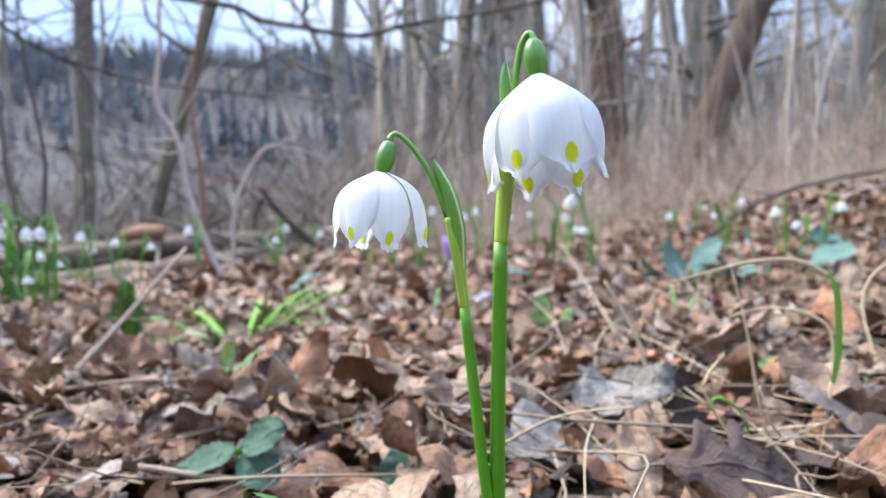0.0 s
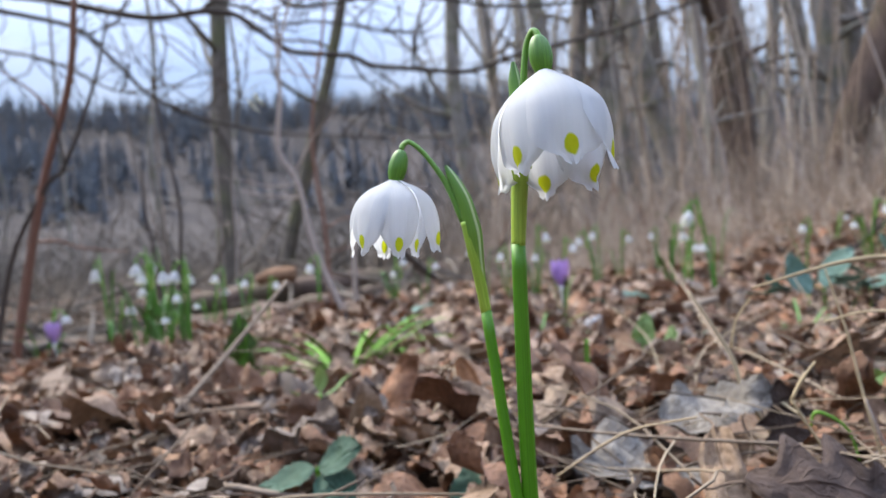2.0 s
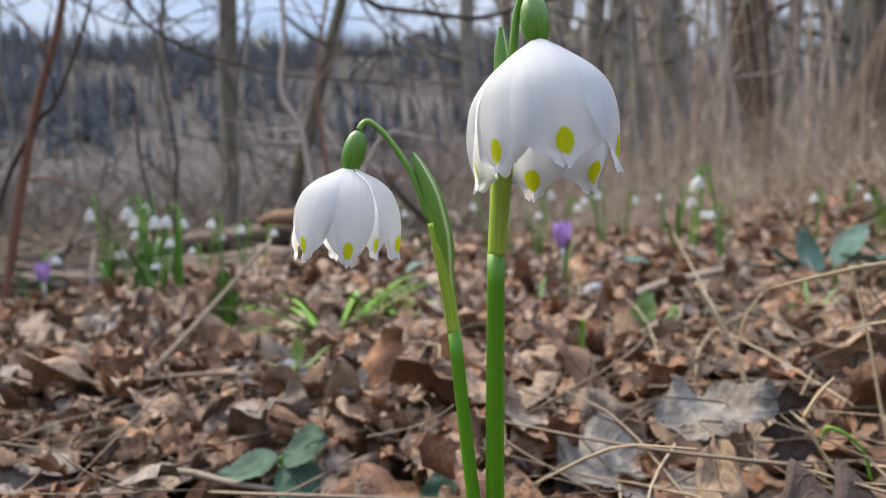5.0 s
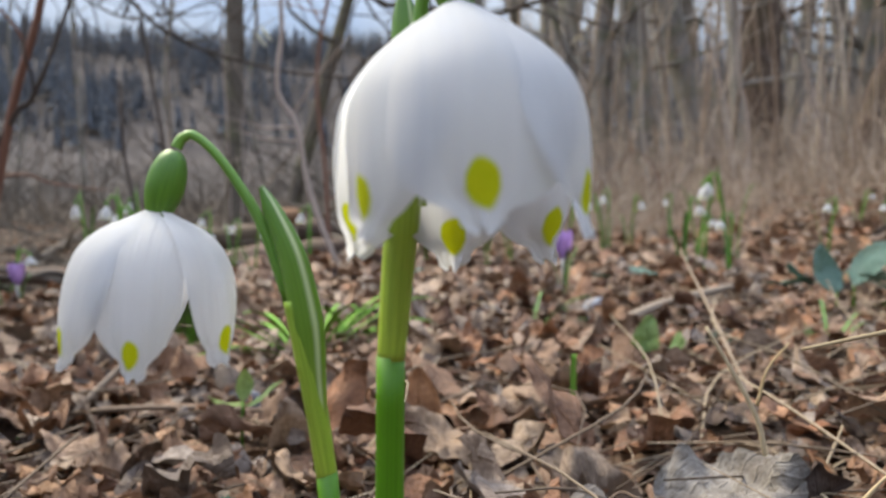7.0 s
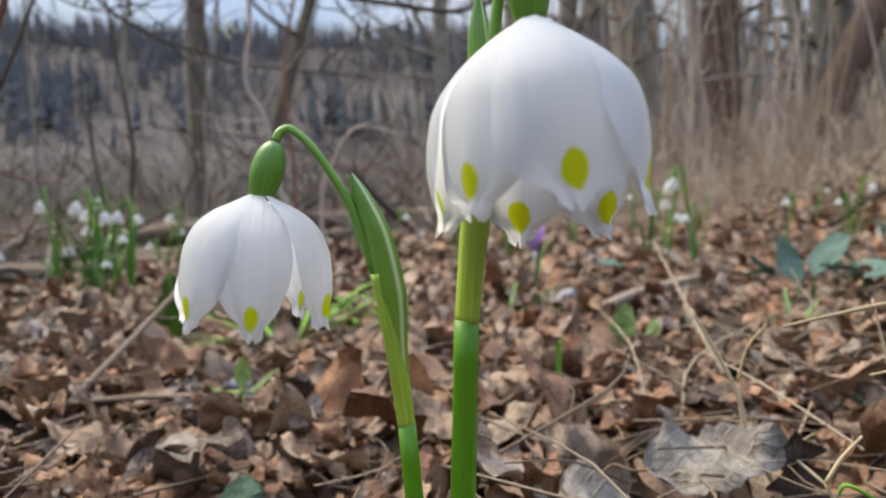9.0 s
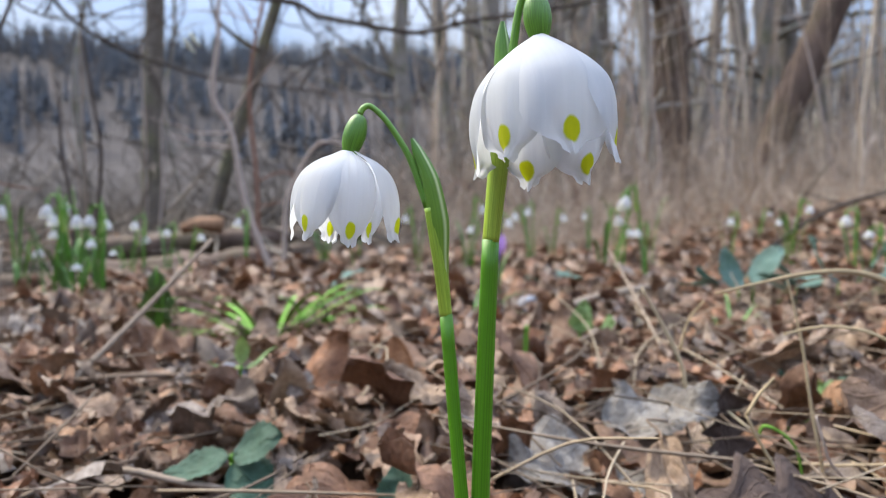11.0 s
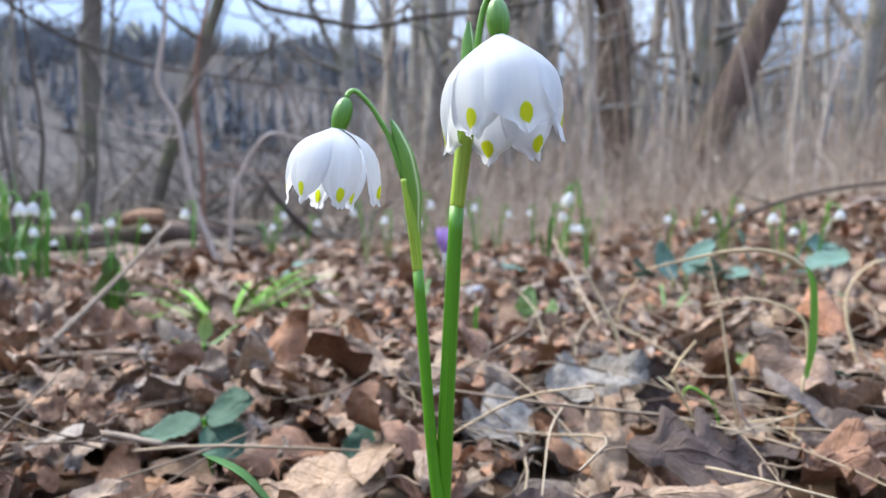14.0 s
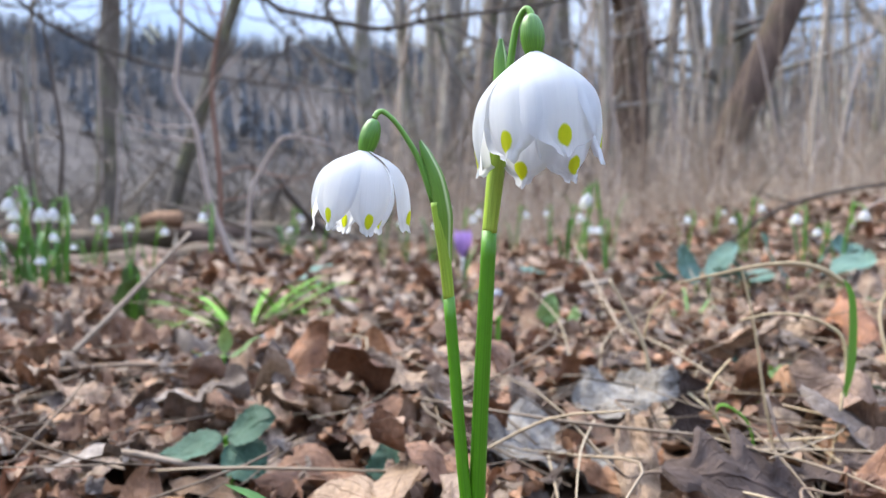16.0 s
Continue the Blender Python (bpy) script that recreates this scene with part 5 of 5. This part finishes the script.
# tree beyond the view whose limbs reach over the clearing
over = tree("tree with long thin limbs reaching over the clearing", [gp(-2.75, 1.5), (-2.72, 1.5, 0.8), (-2.68, 1.5, 2.0), (-2.6, 1.5, 4.5)], [0.09, 0.08, 0.07, 0.02], BARK, 9, 6, 0.5, 1.2)
REACHES = [
    (0.011, [(-2.70, 1.5, 1.30), (-2.3, 1.9, 1.28), (-1.95, 2.2, 1.22), (-1.69, 2.2, 1.15), (-1.42, 2.2, 1.06), (-1.31, 2.2, 1.03), (-1.21, 2.2, 1.02), (-1.11, 2.2, 1.02), (-1.01, 2.2, 1.0),
             (-0.95, 2.2, 0.96), (-0.89, 2.2, 0.91), (-0.82, 2.2, 0.85), (-0.76, 2.2, 0.83), (-0.61, 2.2, 0.80), (-0.54, 2.2, 0.76), (-0.45, 2.2, 0.74), (-0.25, 2.2, 0.70), (-0.16, 2.2, 0.71),
             (-0.07, 2.2, 0.73), (0.11, 2.2, 0.75), (0.26, 2.2, 0.77), (0.44, 2.2, 0.81), (0.7, 2.2, 0.87)]),
    (0.008, [(-2.70, 1.5, 1.18), (-2.2, 1.9, 1.17), (-1.7, 2.2, 1.08), (-1.55, 2.2, 1.01), (-1.49, 2.2, 0.95), (-1.41, 2.2, 0.86), (-1.34, 2.2, 0.78), (-1.24, 2.2, 0.71), (-1.14, 2.2, 0.66), (-1.02, 2.2, 0.62),
             (-0.89, 2.2, 0.58), (-0.70, 2.2, 0.55), (-0.5, 2.2, 0.52)]),
    (0.006, [(-2.70, 1.5, 1.05), (-2.3, 1.9, 1.08), (-1.93, 2.2, 1.01), (-1.71, 2.2, 0.94), (-1.58, 2.2, 0.87), (-1.46, 2.2, 0.80), (-1.34, 2.2, 0.765)]),
    (0.006, [(-1.11, 2.2, 1.02), (-1.06, 2.2, 1.05), (-1.01, 2.2, 1.03), (-0.93, 2.2, 1.0), (-0.85, 2.2, 0.95), (-0.79, 2.2, 0.93), (-0.72, 2.2, 0.93), (-0.60, 2.2, 0.90), (-0.49, 2.2, 0.86), (-0.36, 2.2, 0.84)]),
    (0.008, [(-2.70, 1.5, 1.6), (-1.9, 2.0, 1.42), (-1.4, 2.2, 1.28), (-1.17, 2.2, 1.21), (-0.97, 2.2, 1.14), (-0.84, 2.2, 1.03), (-0.79, 2.2, 0.99), (-0.67, 2.2, 0.98), (-0.52, 2.2, 0.98), (-0.37, 2.2, 0.96),
             (-0.23, 2.2, 0.92), (-0.06, 2.2, 0.88), (0.3, 2.3, 0.90), (0.7, 2.4, 1.0)]),
    (0.009, [(-2.70, 1.5, 1.8), (-1.8, 2.1, 1.55), (-1.0, 2.3, 1.28), (-0.4, 2.4, 1.12), (0.1, 2.4, 1.05), (0.7, 2.5, 1.15)]),
    (0.004, [(-0.61, 2.2, 0.80), (-0.58, 2.2, 0.74), (-0.53, 2.2, 0.68), (-0.45, 2.2, 0.61)]),
    (0.004, [(-1.30, 2.2, 1.25), (-1.27, 2.2, 1.11), (-1.26, 2.2, 1.01), (-1.25, 2.2, 0.91), (-1.29, 2.2, 0.81), (-1.33, 2.2, 0.775)]),
    (0.005, [(-0.36, 2.4, 1.11), (-0.37, 2.3, 0.98), (-0.38, 2.2, 0.86), (-0.40, 2.2, 0.77), (-0.41, 2.2, 0.73)]),
    (0.004, [(-1.42, 2.2, 1.06), (-1.36, 2.2, 1.11), (-1.33, 2.2, 1.19), (-1.30, 2.2, 1.25)])]
rnd = random.Random(3)
base = over.matrix_basis.translation
for r, pts in REACHES:
    rel = [Vector(p) - base for p in pts]
    limb = part("limb", mesh_of("limb", *tube(rel, [r * 1.4, r, r * 0.85, r * 0.7, r * 0.4], 7, 5), LIMB), over, "long thin dark limb")
    line = smooth_line(rel, 4)
    fine = ([], [], [])
    for j in range(22 if len(pts) > 6 else 5):
        q = line[rnd.randrange(5, len(line))]
        w = Vector((rnd.uniform(-0.2, 1.0), rnd.gauss(0, 0.5), rnd.gauss(0.1, 0.6)))
        tube(branch_path(rnd, q, w, rnd.uniform(0.15, 0.6), 0.3, 6), [0.0033, 0.002, 0.0008], 5, 2, 1.0, fine)
    part("twig_spray", mesh_of("twig_spray", *fine, LIMB), limb, "thin bare twigs", "stuff")

# ---- saplings and shoots ----
def sapling(label, pts, radii, material, seed, shoots, length):
    rnd = random.Random(seed)
    line = smooth_line(pts, 4)
    side = []
    for k in range(shoots):
        q = line[rnd.randrange(3, len(line))]
        w = Vector((rnd.gauss(0, 0.7), rnd.gauss(0, 0.5), rnd.uniform(0.1, 1.0)))
        side.append((branch_path(rnd, q, w, length * rnd.uniform(0.4, 1), 0.18, 5), [radii[-1] * 1.3, radii[-1] * 0.4]))
    return stalk("sapling", label, "sapling", pts, radii, material, 8, 1.0, side)


sapling("pale bent sapling with a thin stem", [(-0.46, 1.5, -0.03), (-0.53, 1.5, 0.16), (-0.56, 1.51, 0.31), (-0.60, 1.51, 0.39), (-0.59, 1.52, 0.51), (-0.58, 1.52, 0.63), (-0.5, 1.55, 0.9)], [0.0068, 0.0062, 0.0055, 0.0048, 0.002], TWIG_PALE, 1, 7, 0.3)
sapling("reddish brown upright sapling", [(-0.64, 1.9, -0.05), (-0.64, 1.9, 0.23), (-0.66, 1.91, 0.44), (-0.65, 1.92, 0.59), (-0.61, 1.93, 0.78), (-0.55, 1.95, 1.2)], [0.0062, 0.0058, 0.0052, 0.0045, 0.002], TWIG_RED, 2, 6, 0.4)
sapling("dark reddish shoot at the edge of the bank", [(-0.79, 0.88, -0.10), (-0.74, 0.89, 0.14), (-0.70, 0.89, 0.28), (-0.65, 0.89, 0.41), (-0.63, 0.89, 0.55), (-0.60, 0.9, 0.75)], [0.0065, 0.006, 0.005, 0.0045, 0.002], TWIG_RED, 3, 2, 0.2)
sapling("thin dark forked shoot", [(-0.80, 0.87, -0.06), (-0.76, 0.88, 0.15), (-0.70, 0.89, 0.26), (-0.67, 0.89, 0.285), (-0.62, 0.9, 0.40), (-0.59, 0.9, 0.5)], [0.004, 0.0036, 0.003, 0.0025, 0.0015], LIMB, 4, 3, 0.15)
sapling("thin dark shoot rising from the bank", [(-0.63, 1.09, -0.08), (-0.63, 1.09, 0.04), (-0.62, 1.1, 0.19), (-0.62, 1.1, 0.25), (-0.64, 1.1, 0.38), (-0.65, 1.1, 0.46)], [0.004, 0.0035, 0.003, 0.0025, 0.0015], LIMB, 5, 1, 0.1)
sapling("thin brown shoot beside snowflakes", [(-0.60, 0.99, -0.03), (-0.60, 0.99, 0.13), (-0.62, 1.0, 0.22), (-0.62, 1.0, 0.31)], [0.003, 0.0028, 0.0025, 0.0012], LIMB, 6, 1, 0.1)
sapling("pale stem bent over in an arch", [(-0.51, 1.7, -0.03), (-0.50, 1.7, 0.16), (-0.47, 1.71, 0.24), (-0.43, 1.71, 0.30), (-0.39, 1.71, 0.31), (-0.30, 1.72, 0.29)], [0.0058, 0.0055, 0.0050, 0.0042, 0.002], TWIG_PALE, 7, 2, 0.1)
sapling("dark bramble cane lying over dry grass", [(0.62, 1.78, -0.02), (0.68, 1.79, 0.05), (0.78, 1.79, 0.12), (0.92, 1.79, 0.17), (1.13, 1.79, 0.20), (1.4, 1.8, 0.2)], [0.006, 0.006, 0.0052, 0.0045, 0.0025], LIMB, 8, 3, 0.3)
sapling("dry arching bramble cane", [(0.82, 1.6, -0.02), (0.90, 1.6, 0.12), (1.0, 1.6, 0.155), (1.12, 1.6, 0.11), (1.18, 1.6, 0.0)], [0.0035, 0.003, 0.003, 0.002], TWIG_PALE, 9, 1, 0.1)
rnd = random.Random(12)
for k in range(46):
    y = rnd.uniform(3.5, 7.5)
    x = rnd.uniform(-0.3, 0.9) * y if k % 8 else rnd.uniform(-0.9, -0.3) * y
    h = rnd.uniform(0.8, 2.6)
    lean = rnd.gauss(0, 0.13)
    g = ground_z(x, y)
    pts = [(x, y, g - 0.05), (x + lean * h * 0.3 + rnd.gauss(0, 0.03), y, g + h * 0.35), (x + lean * h * 0.7 + rnd.gauss(0, 0.05), y, g + h * 0.7), (x + lean * h, y, g + h)]
    r = rnd.uniform(0.005, 0.011)
    sapling("slender bare sapling in the undergrowth", pts, [r, r * 0.8, r * 0.55, 0.002], (TWIG_PALE, TWIG, STICK)[k % 3], 200 + k, 5, 0.6)

for k in range(16):
    y = rnd.uniform(1.9, 3.6)
    x = rnd.uniform(-0.1, 0.85) * y
    g, w, h = ground_z(x, y), rnd.uniform(0.2, 0.6) * rnd.choice([-1, 1]), rnd.uniform(0.15, 0.5)
    pts = [(x, y, g - 0.03), (x + 0.1 * w, y, g + 0.7 * h), (x + 0.4 * w, y + 0.05, g + h), (x + 0.7 * w + rnd.gauss(0, 0.04), y + 0.1, g + rnd.uniform(0.7, 1.1) * h), (x + 1.1 * w, y + 0.12, g + 0.45 * h)]
    sapling("arching bare bramble cane in the undergrowth", pts, [0.0032, 0.0029, 0.0025, 0.0018, 0.001], (STICK, TWIG_PALE, TWIG_RED)[k % 3], 300 + k, 5, 0.3)

catkin = stalk("catkin_twig", "thin twig with pale dangling catkins", "twig", [(-1.22, 2.1, 0.93), (-1.16, 2.3, 0.84), (-1.10, 2.5, 0.78)], [0.003, 0.0025, 0.0015], TWIG)
for dx, dz in ((0.0, 0.0), (0.02, 0.02)):
    part("catkin", mesh_of("catkin", *tube([(-1.10 + dx, 2.5, 0.785 + dz), (-1.085 + dx, 2.5, 0.76 + dz), (-1.065 + dx, 2.5, 0.735 + dz)], [0.004, 0.009, 0.005], 8, 4), BUDS), catkin, "pale catkin")

# ---- log and debris beyond the hollow ----
def log(label, pts, radii, material, seed):
    v, f, u = tube(pts, radii, 12, 5)
    for i, p in enumerate(v):
        v[i] = p + Vector((0, noise.noise(p * 9 + Vector((seed, 0, 0))), noise.noise(p * 9))) * radii[0] * 0.45
    tagged(new("fallen_log", mesh_of("fallen_log", v, f, u, material)), label, "log", "fallen logs")


log("broken reddish brown end of a fallen log", [(-1.80, 4.0, 0.10), (-1.70, 4.0, 0.13), (-1.58, 4.05, 0.12)], [0.035, 0.048, 0.045], LOGWOOD, 1)
log("long grey fallen trunk beyond the hollow", [(-2.6, 4.1, -0.02), (-1.7, 4.15, 0.03), (-0.9, 4.3, 0.06), (0.0, 4.5, 0.05)], [0.06, 0.07, 0.06, 0.04], BARK_DARK, 2)
log("dark rotting log lying on the bank", [(-2.2, 3.4, -0.14), (-1.5, 3.3, -0.08), (-0.8, 3.3, 0.0)], [0.07, 0.07, 0.05], BARK_DARK, 3)
log("thin grey log among debris", [(-2.9, 3.0, -0.12), (-2.0, 2.9, -0.12), (-1.2, 2.8, -0.06)], [0.045, 0.05, 0.035], BARK_DARK, 4)

def debris():
    rnd = random.Random(44)
    temps = []
    for k in range(14):
        pts = branch_path(rnd, (0, 0, 0), (1, 0, rnd.gauss(0, 0.12)), 1.0, 0.16, 5)
        v, f, u = tube(pts, [0.035, 0.05, 0.042, 0.02], 6, 2)
        temps.append((v, [q for q in f if len(q) == 4], u))
    for k in range(420):
        y = rnd.uniform(2.7, 4.6)
        x = rnd.uniform(-0.85, -0.10) * y
        ln = rnd.uniform(0.12, 0.6)
        yield temps[rnd.randrange(14)], pose(x, y, ground_z(x, y) + rnd.uniform(-0.02, 0.07), rnd.gauss(0, 20), rnd.gauss(0, 14), rnd.uniform(0, 360)) @ Matrix.Diagonal((ln, ln * rnd.uniform(0.2, 0.7), ln * rnd.uniform(0.2, 0.7), 1))


joined("woody_debris", "heap of broken grey branches and rotten wood in the hollow", "debris", BRUSH_DARK, debris())

# wood on the right and behind: a few kinds of tree, repeated
kinds = []
for k in range(6):
    rnd = random.Random(500 + k)
    w = [(0, 0, -0.3)]
    for j in range(1, 6):
        w.append((w[-1][0] + rnd.gauss(0.0, 0.22), w[-1][1] + rnd.gauss(0, 0.15), j * rnd.uniform(1.9, 2.3)))
    r = rnd.uniform(0.05, 0.13)
    kinds.append(tree("bare slender tree in the wood", w, [r, r * 0.9, r * 0.8, r * 0.55, 0.015], (BARK, BARK_PALE, BARK)[k % 3], 60 + k, 16, 0.12, 2.0, 6))
rnd = random.Random(8)
spots = []
for k in range(54):
    while True:
        y = rnd.uniform(7.5, 26)
        x = rnd.uniform(-0.12, 1.0) * y if k % 12 else rnd.uniform(-1.1, -0.1) * y
        if k % 12 == 0 and y < 14:
            continue
        if all((x - a) ** 2 + (y - b) ** 2 > 0.25 for a, b in spots):
            break
    spots.append((x, y))
for k in range(14):
    a = rnd.uniform(1.9, 4.4)
    spots.append((math.sin(a) * rnd.uniform(5, 12), math.cos(a) * rnd.uniform(5, 12)))
for k, (x, y) in enumerate(spots):
    m = pose(x, y, ground_z(x, y), 0, rnd.gauss(0, 4), rnd.uniform(0, 360))
    if k < 6:
        kinds[k].matrix_world = m
        ob = kinds[k]
    else:
        ob = copy_thing(kinds[k % 6], m)
    s = rnd.uniform(0.75, 1.3)
    ob.scale = (s, s, s)


# ---- undergrowth: dry grass and thin canes ----
def canes(count, seed, region, height, radius, lean=0.35, bend=0.13):
    rnd = random.Random(seed)
    temps = []
    for k in range(40):
        pts = branch_path(rnd, (0, 0, -0.03), (rnd.gauss(0, lean), rnd.gauss(0, lean), 1), 1.0, bend, 6, rnd.choice([0, 0.4, 1.1]) * bend)
        q = rnd.choice([0.6, 0.8, 1.0, 1.6])
        v, f, u = tube(pts, [0.0028 * q, 0.0025 * q, 0.002 * q, 0.001 * q], 3, 1)
        temps.append((v, f[:-2], u))
    for k in range(count):
        x, y = region(rnd)
        h = rnd.uniform(*height) * (y if height[1] < 0.3 else 1)
        m = pose(x, y, ground_z(x, y), 0, 0, rnd.uniform(0, 360)) @ Matrix.Diagonal((h * radius, h * radius, h, 1))
        yield temps[rnd.randrange(40)], m


def right_side(rnd):
    y = 2.3 + 6.5 * rnd.random() ** 0.9
    return rnd.uniform(-0.22, 1.0) * y + 0.2, y


def left_side(rnd):
    y = rnd.uniform(2.6, 7.0)
    return rnd.uniform(-1.1, -0.1) * y, y


joined("undergrowth", "tangle of dry canes and bare twigs under the trees", "undergrowth", BRUSH, canes(7600, 1, right_side, (0.05, 0.18), 1.0, 0.5, 0.19))
joined("undergrowth", "low brown withered stems and dry grass on the rising ground", "undergrowth", BRUSH_BROWN, canes(4200, 6, right_side, (0.02, 0.075), 1.6, 0.7, 0.22))
joined("undergrowth", "low dry stems along the hollow", "undergrowth", BRUSH_DARK, canes(3600, 2, left_side, (0.015, 0.07), 1.5))
joined("undergrowth", "dark bare scrub on the flat ground below the hill", "undergrowth", BRUSH_DARK, canes(2400, 7, lambda r: ((lambda y: (r.uniform(-1.2, 0.0) * y, y))(5.0 + 30 * r.random() ** 1.5)), (0.4, 1.3), 2.2, 0.25, 0.15))
joined("undergrowth", "tall thin bare shoots between the trees", "undergrowth", BRUSH, canes(560, 4, lambda r: ((lambda y: (r.uniform(-0.15, 1.0) * y + 0.3, y))(r.uniform(4.5, 14))), (1.5, 3.8), 0.8, 0.12, 0.09))


# ---- woods on the far hills ----
def far_tree_templates(seed):
    rnd = random.Random(seed)
    out = []
    for k in range(14):
        data = ([], [], [])
        tube([(0, 0, -0.5), (rnd.gauss(0, 0.3), 0, 6), (rnd.gauss(0, 0.5), 0, rnd.uniform(12, 16))], [0.13, 0.10, 0.02], 3, 1, 1.0, data)
        for j in range(11):
            z = rnd.uniform(4, 13)
            a = rnd.uniform(0, 6.28)
            ln = rnd.uniform(1.5, 4) * (1.2 - z / 18)
            p = Vector((0, 0, z))
            q = p + Vector((math.cos(a) * ln, math.sin(a) * ln, ln * rnd.uniform(0.4, 1.4)))
            tube([p, q], [0.06, 0.02], 3, 1, 1.0, data)
        v, f, u = data
        out.append((v, [t for t in f if len(t) == 4], u))
    return out


def far_woods(count, seed):
    rnd = random.Random(seed)
    temps = far_tree_templates(seed)
    for k in range(count):
        az = rnd.uniform(-1.2, 1.15)
        kk = smooth01(-0.2, 0.5, az)
        r = (100 - 62 * kk) + (200 - 118 * kk) * rnd.random() ** 0.8
        if kk > 0.4 and rnd.random() < 0.5:
            continue
        x, y = math.sin(az) * r, math.cos(az) * r
        yield temps[rnd.randrange(14)], pose(x, y, ground_z(x, y), 0, 0, rnd.uniform(0, 360)) @ Matrix.Scale(rnd.uniform(0.3, 0.6) * (1 - 0.2 * kk), 4)


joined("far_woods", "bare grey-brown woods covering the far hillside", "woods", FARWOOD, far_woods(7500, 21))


def conifers(count, seed):
    rnd = random.Random(seed)
    temps = []
    for k in range(8):
        verts, faces, uvs = [], [], []
        h = rnd.uniform(14, 20)
        tiers = 11
        for i in range(tiers):
            z0 = h * (0.12 + 0.88 * i / tiers)
            r = (1 - i / tiers) * rnd.uniform(2.2, 3.2) + 0.15
            for j in range(7):
                a = 6.28 * j / 7 + rnd.uniform(-0.3, 0.3)
                rr = r * rnd.uniform(0.6, 1.15)
                b = len(verts)
                d = Vector((math.cos(a), math.sin(a), 0))
                s = Vector((-d.y, d.x, 0)) * rr * 0.38
                verts += [Vector((0, 0, z0 + h * 0.11)), d * rr * 0.6 + s + Vector((0, 0, z0)), d * rr + Vector((0, 0, z0 - h * 0.035)), d * rr * 0.6 - s + Vector((0, 0, z0))]
                uvs += [(0, 0)] * 4
                faces.append((b, b + 1, b + 2, b + 3))
        temps.append((verts, faces, uvs))
    for k in range(count):
        az = rnd.uniform(-1.2, 0.1) if k % 6 else rnd.uniform(-0.1, 0.9)
        kk = smooth01(-0.2, 0.5, az)
        r = (90 - 50 * kk) + (185 - 120 * kk) * rnd.random() ** 0.75
        x, y = math.sin(az) * r, math.cos(az) * r
        # they stand in clumps, and thin out down the slope
        clump = noise.noise(Vector((x * 0.035, y * 0.035, 5))) + 0.5 * noise.noise(Vector((x * 0.11, y * 0.11, 9)))
        if clump + rnd.gauss(0, 0.22) < 0.16 - 0.55 * (r - (90 - 50 * kk)) / (185 - 120 * kk) + 0.34 - 0.44 * smooth01(-0.25, -0.6, az):
            continue
        size = (0.20 + 0.26 * rnd.random() ** 1.6) * (1 + 0.5 * max(0.0, clump))
        yield temps[rnd.randrange(8)], pose(x, y, ground_z(x, y), 0, 0, rnd.uniform(0, 360)) @ Matrix.Scale(size, 4)


joined("far_conifers", "spruces along the crest of the hill, distance haze painted into their bluish colour", "woods", HAZY_CONIFER, conifers(7000, 31))
